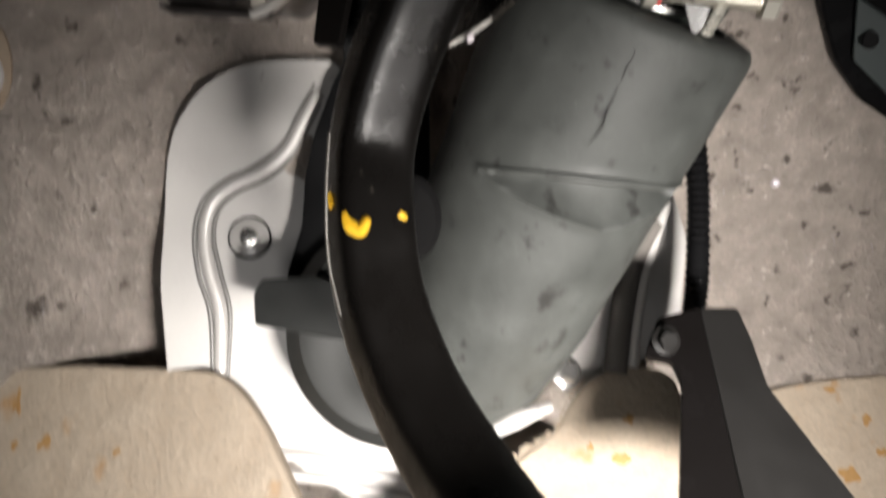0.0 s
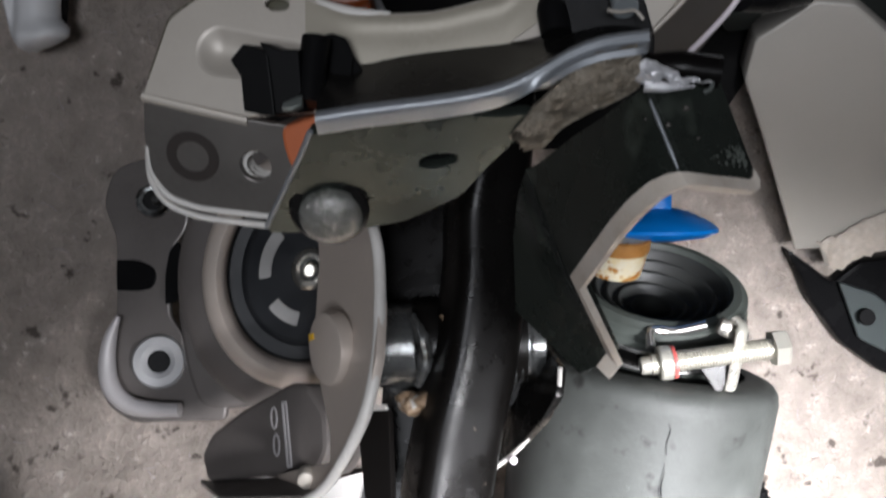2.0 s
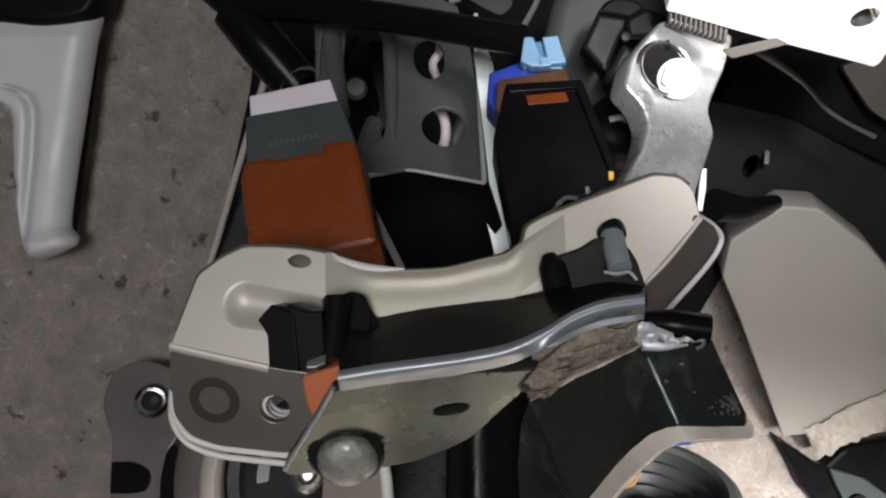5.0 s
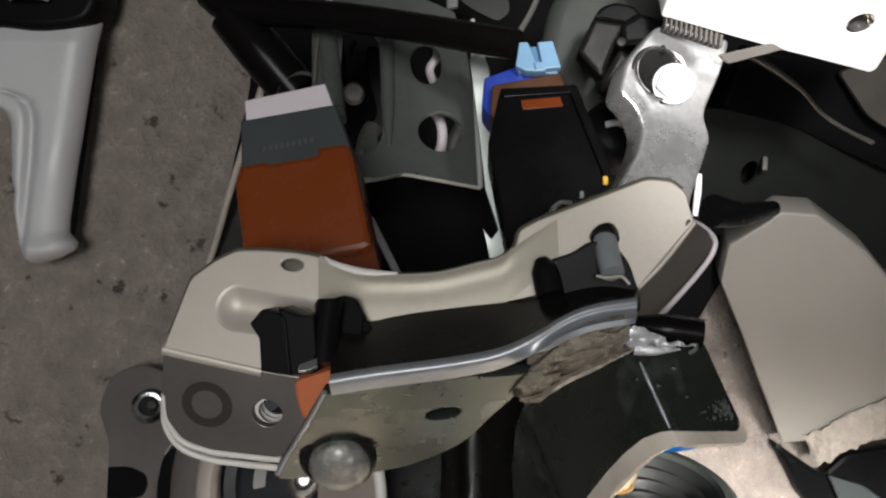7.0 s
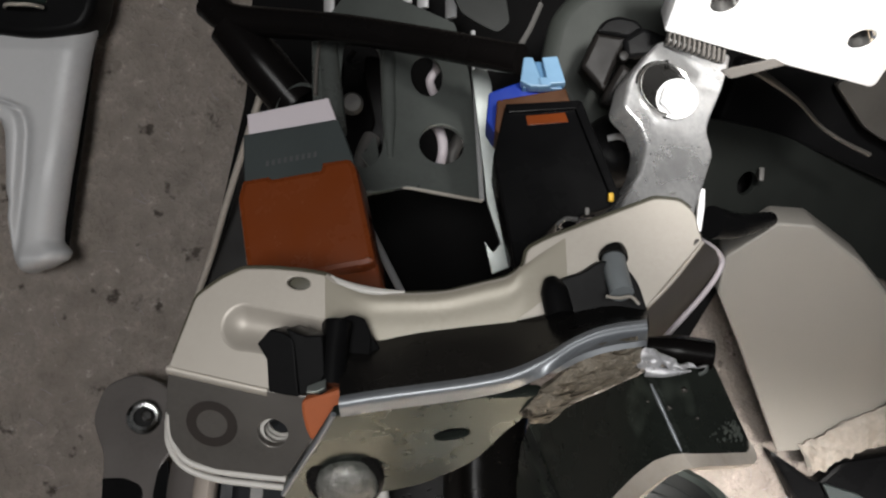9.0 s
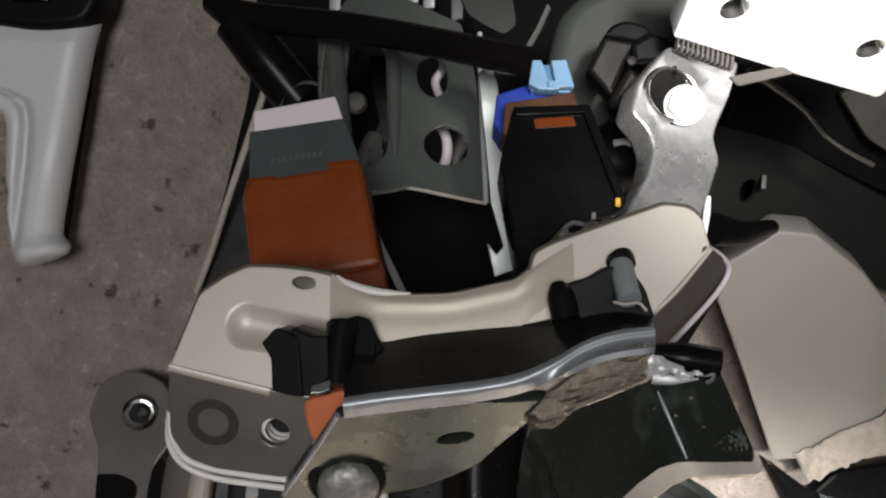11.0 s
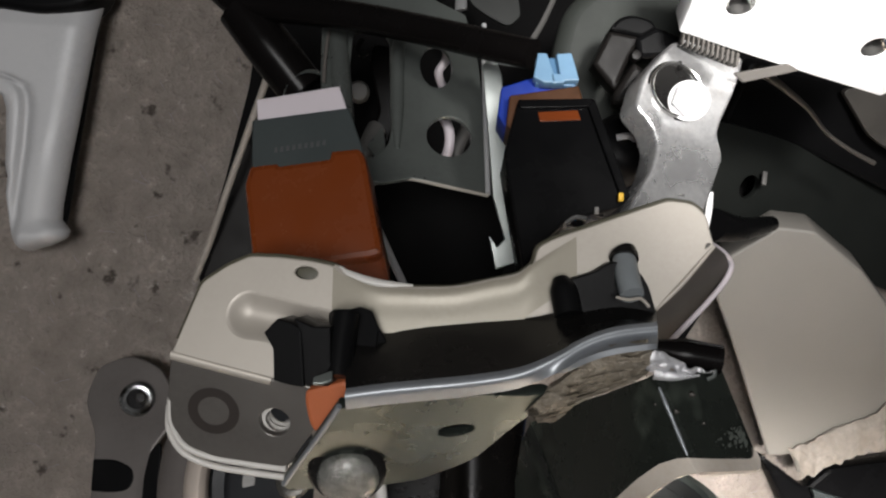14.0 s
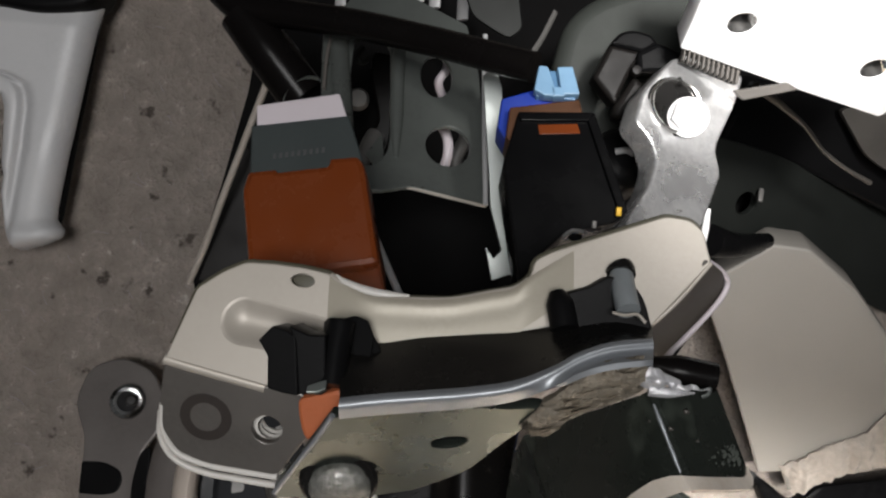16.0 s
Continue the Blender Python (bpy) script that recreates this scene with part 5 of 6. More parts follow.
def pedal_stay():
    """Thick folded plate that hangs below the lever; its raw lower edge shows."""
    t = thing("folded_stay", "olive-black folded thick steel stay with a pale raw edge", "stay", (0.027, 0.160, 0.394))
    low = [Vector(p) for p in ((0.0536, 0.1443, 0.4300), (0.0531, 0.1437, 0.4289), (0.0519, 0.1425, 0.4287), (0.0440, 0.1374, 0.4318), (0.0396, 0.1347, 0.4336), (0.0380, 0.1346, 0.4341), (0.0364, 0.1360, 0.4340), (0.0340, 0.1384, 0.4330), (0.0312, 0.1414, 0.4306), (0.0285, 0.1462, 0.4268), (0.0226, 0.1600, 0.4158))]
    top = [Vector(p) for p in ((0.0498, 0.1430, 0.4468), (0.0494, 0.1428, 0.4469), (0.0486, 0.1424, 0.4470), (0.0420, 0.1404, 0.4474), (0.0376, 0.1392, 0.4478), (0.0366, 0.1392, 0.4478), (0.0356, 0.1410, 0.4470), (0.0340, 0.1450, 0.4458), (0.0322, 0.1520, 0.4436), (0.0290, 0.1610, 0.4410), (0.0216, 0.1778, 0.4345))]
    part("plate", sheet_bm([low, [a.lerp(b, 0.5) for a, b in zip(low, top)], top], -3.0, 1, 1), GREEN_BLACK, t, sharp=12)
    side_low = [Vector(p) for p in ((0.0226, 0.1600, 0.4158), (0.0283, 0.1700, 0.3958), (0.0262, 0.1722, 0.3928), (0.0228, 0.1745, 0.3915))]
    side_top = [Vector(p) for p in ((0.0216, 0.1778, 0.4352), (0.0200, 0.1850, 0.4300), (0.0175, 0.1900, 0.4200), (0.0146, 0.1921, 0.4030))]
    part("side_web", sheet_bm([side_low, [a.lerp(b, 0.5) for a, b in zip(side_low, side_top)], side_top], -3.0, 1, 1), GREEN_BLACK, t, sharp=50)
    inner, outer = [], []
    lip = low + side_low[1:3]
    tops = top + side_top[1:3]
    for k, (a, b) in enumerate(zip(lip, tops)):
        d, f = (a - b).normalized(), k / (len(lip) - 1)
        w = 0.0018 + 0.0012 * min(1.0, max(0.0, f - 0.3) * 2.5)
        inner.append(a - d * 0.0003 + Vector((0, -0.0004, 0)))
        outer.append(a + d * w + Vector((0.0008 * f, -0.0004 - 0.0008 * (1 - f), 0)))
    part("raw_edge", sheet_bm([inner, outer], 1.4, 2, 1), RAW_EDGE, t, "pale raw cut edge with a rust tinge", 30)
    # Thin bright line paints the highlight on the fold.
    part("bend_line", tube_bm([top[5].lerp(low[5], 0.15 + 0.2 * k) + Vector((0, -0.0002, 0)) for k in range(5)], [0.0002, 0.0004, 0.0003, 0.0004, 0.0002], 10, 3), BRIGHT_EDGE, t, "pale line for the highlight on the bend")
    scuff = bmesh.new()
    for k in range(90):
        a, q = random.uniform(0, 6.3), random.random() ** 0.7
        u, v = 2.0 + 1.0 * q * math.cos(a), 0.22 + 0.13 * q * math.sin(a)
        p = low[int(u)].lerp(low[int(u) + 1], u % 1).lerp(top[int(u)].lerp(top[int(u) + 1], u % 1), v) + Vector((0, -0.00012, 0))
        r = random.uniform(0.00012, 0.0006) * (1.3 - q)
        ring = [scuff.verts.new(p + Vector((math.cos(b) * 0.8, math.cos(b) * 0.3, math.sin(b))) * r * random.uniform(0.6, 1.2)) for b in (k * 0.9 for k in range(7))]
        scuff.faces.new(ring)
    part("scuff", scuff, SCUFF, t, "pale chalky scuff", 70)
    for x, y, r in ((0.34, 0.72, 0.9), (0.40, 0.55, 0.7), (0.46, 0.56, 0.5), (0.30, 0.40, 0.5), (0.62, 0.68, 0.4)):
        k = int(x * (len(low) - 1))
        c = low[k].lerp(top[k], y) + Vector((0, -0.0002, 0))
        bm = bmesh.new()
        bmesh.ops.create_icosphere(bm, subdivisions=2, radius=r / 1000)
        for v in bm.verts:
            v.co = v.co * (1 + 0.5 * noise.noise(v.co * 1500 + c * 90)) * 0.6 + c
        part("spatter", bm, EAR_BROWN, t, "small weld spatter", 70)


pedal_stay()


# ---- upper bay: plugs, channel, tubes, casting ----
def dash_panel():
    # Near-black colour paints the unlit depth behind the plugs.
    t = plate("dash_panel", pose(-0.0156, 0.359, 0.5636, 90.4, 12.3, 0.1), [(-6.9, 69.8), (-13.8, -12), (-24, -54), (-34.6, -93.4), (-18.3, -126), (170.8, -124.1), (194.2, -89.5), (228.7, -51.7), (334.1, -16.8), (334.2, 87.6)], 4, SHADE_BLACK, None, r=6)
    tagged(t, "inner dash panel, near-black for the unlit depth behind the plugs", "panel", kind="structure")
    e = part("trim", tube_bm([(-0.0223, 0.3071, 0.5445), (-0.0347, 0.3133, 0.5254), (-0.0463, 0.3193, 0.5076), (-0.0557, 0.3252, 0.4928), (-0.0652, 0.3311, 0.4797)], 0.0013, 10, 5), PALE_EDGE)
    tagged(e, "thin pale trim edge beside the felt", "trim", kind="structure")
    # Brown strip, its near-black tone includes the shade behind the plug.
    k = plate("side_strip", pose(-0.04, 0.33, 0.49, 88.9, 12.3, -7.1), [(-3.7, 36.4), (6, 30), (6, -8.6), (-12.6, -13.9), (-19.6, -15.0), (-11.2, 10.7)], 3, DUSKY, None, r=1)
    tagged(k, "dull brown panel strip behind the brown plug", "panel", kind="structure")


dash_panel()


def brown_plug():
    t = thing("brown_plug", "brown and slate plastic wiring plug with a pale lilac lock", "connector", (-0.0166, 0.1962, 0.4733))
    m = pose(-0.0264, 0.202, 0.5033, 73.7, 11.8, -8.6)
    plate("housing", pose(-0.0264, 0.202, 0.5033, 73.7, 11.8, -8.6), [(-0.9, -5.4), (0.1, -0.9, 0.4), (6.5, 0, 0.3), (7, -0.7, 0.3), (18.4, 1, 0.3), (18.7, 2.9, 0.3), (25.6, 3.7, 2), (27.1, 1.1, 2), (31.6, -21.5, 1.6), (29.6, -22.5, 1.6), (2.6, -26.2, 1)], 17, BROWN, t, r=1.0, bevel=1.5)
    plate("underside", pose(-0.0297, 0.1984, 0.4788, 129.5, 8.9, -2.9), [(-0.4, 1.1), (26.4, 4.1), (29.1, 3.1), (30.5, -6.9), (30.3, -11.4), (-1.6, -11.4)], 8, BROWN, t, r=1.0, bevel=0.8)
    plate("sleeve", pose(-0.0264, 0.202, 0.5033, 73.7, 11.8, -8.6), [(-0.2, 10.7, 0.4), (22.5, 13.9, 1), (26.4, 2.8), (26.7, -5.7), (0.7, -5.5)], 14, SLATE, t, "slate grey plug sleeve", r=0.4, bevel=0.4, front=-0.9)
    plate("lock", pose(-0.0264, 0.202, 0.5033, 73.7, 11.8, -8.6), [(0.2, 16.4, 0.4), (19.9, 20, 0.6), (22.5, 12.4), (22.7, 6.8), (1.2, 7)], 11, LILAC, t, "pale lilac locking tab", r=0.4, bevel=0.4, front=-1.9)
    for k in range(9):
        o = [(5.5, 2.5), (16.7, 4.3)]
        f = k / 8
        x, y = o[0][0] * (1 - f) + o[1][0] * f, o[0][1] * (1 - f) + o[1][1] * f
        plate("letter_bar", m, [(x, y), (x + 0.75, y + 0.1), (x + 0.75, y + 1.4), (x, y + 1.3)], 0.3, PANEL, t, r=0.1, bevel=0.05, front=-0.8)


brown_plug()


def channel_bracket():
    t = thing("channel_bracket", "grey plated steel channel bracket with round holes", "bracket", (0.0076, 0.2467, 0.4696))
    f = pose(0.0313, 0.2391, 0.4872, 62.9, 17.9, 3.7)
    slot = [(-37.4, 11.3), (-38.7, 40.5), (-38.4, 52.8), (-29.9, 54.9), (-27.2, 51.0), (-26.3, 31.1), (-25.5, 17.5), (-26.1, 12.8), (-28.6, 8.6), (-31.6, 6.8), (-34.4, 8.5)]
    plate("face", f, [(-48.1, 54.1), (-39.7, 71.3), (-21.7, 74.5), (-3.4, 66.6), (0.5, 47.7), (2.2, 28.1), (3.2, -0.4, 0.4), (-19.1, 2.1, 0.6), (-27.3, -0.7, 0.6), (-32.9, -0.4), (-37, 5), (-43.8, 14), (-46.8, 32)], 1.6, GREY_STEEL, t, r=1.0, holes=[circle(-8.6, 18.1, 6.6, 36, 7.2, -20), circle(-12.7, 43.6, 5.0, 36, 8.2), fillet(slot, 2.0)])
    part("corner_ridge", tube_bm([(0.0225, 0.2612, 0.5400), (0.0197, 0.2602, 0.5358), (0.0147, 0.2499, 0.517), (0.0116, 0.2432, 0.504)], [0.0012, 0.0021, 0.0021, 0.0008], 16, 5), GREY_STEEL, t)
    part("slot_tab", sheet_bm([[(0.0042, 0.2560, 0.5075), (0.0100, 0.2585, 0.5128)], [(0.0070, 0.2520, 0.5003), (0.0093, 0.2560, 0.5070)]], 1.0, 2, 2), GREY_STEEL, t)
    part("rolled_strip", tube_bm([f @ (Vector((x, y, -1.2)) / 1000) for x, y in [(-43.2, 51.1), (-41.6, 37.9), (-39.3, 19.1)]], 0.0032, 16, 4), GREY_STEEL, t)
    part("left_post", tube_bm([f @ (Vector((x, y, 0.6)) / 1000) for x, y in [(-45.8, 50.8), (-46.2, 41.8), (-46.0, 30.9)]], 0.0006, 10, 4), SEAL_GREY, t)
    # Flat near-black sheet paints the unlit opening under the channel.
    plate("cavity_shade", pose(0.0145, 0.2918, 0.5027, 88.9, 12.3, -7.1), [(-11.5, -0.9), (3.9, 0), (32.8, -5.7), (39.6, -25), (34.7, -42.3), (-7.6, -46.2), (-11.5, -23.1)], 2, SHADE_BLACK, t, r=1)
    # Lighter copy of the channel steel, for light falling on this flange.
    plate("foot_flange", pose(0.0455, 0.232, 0.49, 88.9, 12.3, -7.1), [(-13.6, 29), (-10.4, 32.2), (-8.1, 26), (-7.6, 18.1), (-6.6, 2.4), (0.6, -22.2), (-1.6, -24.7), (-9.4, -27.5), (-11.2, -18.2), (-8.9, -21.3), (-6.9, -19.0), (-10.3, -7.3), (-11.1, 2.4)], 1.4, CHANNEL_LIT, t, "plated foot flange in a lit tone", r=0.4, bevel=0.25)
    # Silver line paints the highlight on the right-hand bend.
    part("bend_highlight", tube_bm([(0.0482, 0.2643, 0.5392), (0.0437, 0.2575, 0.5231), (0.0383, 0.2472, 0.5034), (0.0336, 0.2376, 0.4861)], 0.0008, 10, 4), SILVER_LEG, t)
    # Cream line paints the highlight along the lower edge.
    part("lower_highlight", tube_bm([(0.0011, 0.2414, 0.4953), (0.0069, 0.2407, 0.4954), (0.0123, 0.2397, 0.495), (0.023, 0.239, 0.4904), (0.0336, 0.238, 0.4857)], 0.0005, 8, 3), CREAM, t)
    part("inner_edge", tube_bm([(0.0014, 0.2477, 0.4851), (0.0036, 0.2452, 0.4747), (0.0057, 0.2428, 0.4652)], 0.0011, 8, 3), SILVER_LEG, t)


channel_bracket()


def wire(name, pts, r, mat, label):
    return tagged(part(name, tube_bm(pts, r, 10, 6), mat), label, "wire")


wire("wire", [(0.029, 0.2702, 0.5168), (0.0301, 0.2619, 0.5098), (0.0288, 0.2599, 0.5032), (0.0257, 0.2652, 0.4977)], 0.0016, LILAC, "pale wire behind the channel bracket hole")
wire("wire", [(0.0381, 0.2847, 0.5417), (0.0356, 0.2717, 0.5324), (0.0319, 0.2701, 0.5281), (0.0332, 0.2748, 0.5233)], 0.0014, LILAC, "pale wire behind the channel bracket hole")
wire("wire", [(0.0435, 0.2885, 0.5142), (0.0382, 0.284, 0.5087), (0.0348, 0.2843, 0.5036), (0.0352, 0.2842, 0.4977)], 0.0024, SHADE_GREY, "grey cable behind the channel bracket")
wire("wire", [(0.1277, 0.2531, 0.5082), (0.1355, 0.2571, 0.5036), (0.1491, 0.2654, 0.4942), (0.1595, 0.2741, 0.4852), (0.1688, 0.2778, 0.4779), (0.1797, 0.2815, 0.4711)], [0.0015, 0.0013, 0.0008, 0.0007, 0.0007, 0.0009], EAR_BROWN, "thin dull wire across the dark frame")


def tube_stay():
    t = thing("tube_stay", "black painted tubular stay with an open branch", "tube stay", (-0.0109, 0.2551, 0.5297))
    part("cross_tube", tube_bm([(-0.0287, 0.2629, 0.5641), (-0.0238, 0.2592, 0.5573), (-0.0111, 0.2535, 0.5516), (0.007, 0.2431, 0.543), (0.0259, 0.2285, 0.5314), (0.0394, 0.2126, 0.5209), (0.046, 0.2067, 0.5164)], [0.0052, 0.0045, 0.0042, 0.0040, 0.0039], 22, 6), BLACK_GLOSS, t)
    part("branch", tube_bm([(-0.0246, 0.2612, 0.556), (-0.0184, 0.2603, 0.5434), (-0.0107, 0.2611, 0.5283)], [0.0068, 0.0074, 0.0074], 26, 5), BLACK_GLOSS, t)
    part("end_ring", lathe_bm([(6.6, 0.4), (7.4, 0.4), (7.4, -0.4), (6.6, -0.4)], pose(-0.0102, 0.2595, 0.5277, -141.6, 22.4, 179.8), 32, closed=True), GREY_STEEL, t)


tube_stay()


def black_plug():
    t = thing("black_plug", "black plastic wiring plug with a tan insert and blue locks", "connector", (0.0404, 0.1874, 0.4751))
    body = plate("housing", pose(0.0357, 0.1926, 0.5041, 74.3, 12.1, -7.6), [(0.5, 0.2, 0.6), (18.1, 0.7, 0.8), (25, -23.1, 0.6), (22.1, -25.5), (10.8, -28.3), (5.7, -33.4), (1.2, -39.7), (-2.8, -12.7)], 15, BLACK_PLASTIC, t, r=1, bevel=0.6)
    plate("rim", pose(0.0357, 0.1926, 0.5041, 74.3, 12.1, -7.6), [(16.4, -1.5), (18, 0.4), (25, -23.1), (23.2, -23.9)], 1.6, BLACK_PLASTIC, body, r=0.4, bevel=0.3, front=1.2)
    plate("sill", pose(0.0357, 0.1926, 0.5041, 74.3, 12.1, -7.6), [(0.5, 0.2), (18, 0.6), (16.9, -1.5), (1.2, -2)], 1.6, BLACK_PLASTIC, body, r=0.4, bevel=0.3, front=1.0)
    plate("window", pose(0.0357, 0.1926, 0.5041, 74.3, 12.1, -7.6), [(5.1, -2.6), (14.1, -2.1), (14.8, -4.4), (5.5, -4.9)], 0.8, BROWN, body, "tan window strip", r=0.2, bevel=0.1, front=0.3)
    plate("insert", pose(0.0357, 0.1926, 0.5041, 74.3, 12.1, -7.6), [(-1.2, 2.3), (14.9, 4.8), (16.4, -1.5), (15.4, -7), (-0.5, -7), (-2, -4.9)], 12, TAN, t, "tan brown inner housing", r=0.4, bevel=0.4, front=-1.4)
    plate("secondary_lock", pose(0.0364, 0.1955, 0.5045, 74.5, 12.1, -7.6), [(-3.1, 4.8), (4.4, 7.3), (13.8, 6.3), (14.8, 3.8), (14.5, -2.9), (-2.2, -5.4), (-4, -2.3)], 10, NAVY, t, "deep blue lock", r=0.5, bevel=0.4, front=-2.4)
    m = pose(0.0357, 0.1926, 0.5041, 74.3, 12.1, -7.6)
    # Darker copy of the sky blue paints the shade between the prongs.
    clip = plate("clip", m, [(5.3, 12.7), (13.2, 12.6), (14.4, 5.3), (5.0, 6.0)], 4, SKY_SHADE, t, "sky blue clip", r=0.3, bevel=0.3, front=-3.0)
    for shape in ([(5.5, 12.9), (7.6, 12.8), (9.1, 7.8), (9.7, 5.3), (6.8, 5.4), (4.4, 6.8)], [(9.8, 12.7), (13.4, 12.9), (15.0, 6.0), (11.1, 5.8), (10.5, 7.8)], [(8.2, 7.7), (10.9, 7.6), (11.6, 5.4), (8.6, 5.2)]):
        plate("prong", m, shape, 3.4, SKY, clip, r=0.3, bevel=0.3, front=-1.0)
    part("yellow_tip", box_bm(pose(0.0523, 0.183, 0.4779, 85.4, -76.4, -2.4), 2.0, 1.2, 1.5, 0.3), YELLOW, t)
    part("latch_spring", tube_bm([(0.0395, 0.1847, 0.4747), (0.0416, 0.1841, 0.4756), (0.044, 0.184, 0.4749)], 0.0006, 8, 4), SILVER, t)
    part("latch_tip", box_bm(pose(0.0465, 0.1835, 0.4761, 85.4, -76.4, -2.4), 1.7, 1.0, 0.9, 0.25), SHADE_GREY, t)
    for p in [(0.0406, 0.1874, 0.4764), (0.0473, 0.1856, 0.4759), (0.0425, 0.1862, 0.4744)]:
        part("latch", box_bm(pose(*p, 10, 20, 30), 3.2, 2.0, 2.4, 0.6), BLACK_PLASTIC, t)


black_plug()


def casting():
    t = thing("column_casting", "bright satin aluminium casting arm with a flanged hex bolt", "casting", (0.0699, 0.202, 0.4723))
    plate("arm", pose(0.0838, 0.21, 0.5066, 76.5, 18.4, 14.3), [(-0.9, 8.4), (21.6, 8.4), (17.6, -1.3), (11.1, -13.1), (9.9, -16.5), (11.1, -22.5), (7.2, -30.8), (3.4, -38.3), (0.8, -47), (-19.7, -48.2), (-18.1, -40.3), (-11.2, -29.9), (-8.6, -22.8), (-10.1, -17), (-14.6, -13.2), (-11.4, -4), (-5.8, 2.9)], 8, ALU, t, r=2.2, bevel=0.9, res=3)
    m = pose(0.0800, 0.2070, 0.5011, 80, 14, 8)
    part("collar", lathe_bm([(6.3, -2), (6.3, 0.6), (6.6, 1.5), (7.0, 1.7), (7.4, 1.2), (7.5, -2)], m, 56), SILVER, t)
    # Dark ring paints the contact shade outside the collar.
    part("groove", lathe_bm([(7.4, 0.45), (7.9, 0.45), (7.9, -2), (7.4, -2)], m, 56, closed=True), OIL_SHADE_STEEL, t)
    # Shallow dark disc paints the shade of a deeper recess.
    part("counterbore", lathe_bm([(0, 0.6), (6.35, 0.6), (6.35, -1.5), (0, -1.5)], m, 40), OIL_SHADE_STEEL, t)
    part("notch", box_bm(m @ pose(0.0012, 0.0066, 0.0008, 0, 0, 5), 1.0, 2.2, 1.6, 0.2), OIL_SHADE_STEEL, t)
    bolt(t, pose(0.0818, 0.2044, 0.4978, 84, 0, -14), 4.4, 3.4, 5.1, MACHINED, "hex_bolt", "bright flanged hexagon bolt")
    part("side_face", tube_bm([(0.0828, 0.2043, 0.4744), (0.081, 0.2039, 0.4699), (0.0787, 0.2034, 0.4646)], [0.0006, 0.0009, 0.0007], 10, 3), MACHINED, t)
    for k, p in enumerate([(0.0698, 0.1985, 0.4765), (0.0726, 0.1982, 0.4754)]):
        part("stamp_mark", box_bm(pose(*p, 90, 20, 0), 1.4, 0.5, 0.5, 0.15), SHADE_GREY, t)


casting()


def tapped_plate():
    t = thing("tapped_plate", "bright machined plate with two threaded holes", "plate", (0.1054, 0.2003, 0.5017))
    H = [(13, 8.9), (53, -6.4)]
    f = pose(0.0845, 0.2081, 0.5158, 150.1, 11.3, -6.5)
    plate("plate", pose(0.0845, 0.2081, 0.5158, 150.1, 11.3, -6.5), [(0, 0), (0.5, 8.4), (1, 29), (72.8, 14.3), (65.1, -2.7), (64.6, -24.6, 1.5), (63.4, -26.1, 1.5), (30.9, -13.1)], 7, MACHINED, t, r=0.8, bevel=0.4, holes=[circle(h[0], h[1], 3.5) for h in H])
    for h in H:
        prof = []
        for k in range(9):
            prof += [(3.48, -0.35 - k * 0.75), (2.9, -0.72 - k * 0.75)]
        part("thread", lathe_bm(prof + [(0, -7)], f @ pose(h[0] / 1000, h[1] / 1000, 0), 32), SILVER, t)
    plate("lip", pose(0.0986, 0.2077, 0.5018, 105.3, 11.7, -5), [(-2.1, 0.6), (11.7, 3.1), (14.8, 1.4), (0.5, -1.7)], 1.5, SEAL_GREY, t, r=0.6)
    S = [(0.0856, 0.2094, 0.5141), (0.0978, 0.2078, 0.5061)]
    a, b = Vector(S[0]), Vector(S[1])
    # Dark strip behind the teeth paints the shade in their gaps.
    part("serration_shade", tube_bm([a + Vector((0, 0.0015, 0)), a.lerp(b, 0.5) + Vector((0, 0.0015, 0)), b + Vector((0, 0.0015, 0))], 0.0016, 10, 3), OIL_SHADE_STEEL, t)
    for k in range(12):
        p = a.lerp(b, k / 11)
        part("serration", box_bm(pose(*p, 0, 20, 0), 0.40 + 0.03 * k, 2.4, 3.4, 0.12), SEAL_GREY, t)


tapped_plate()


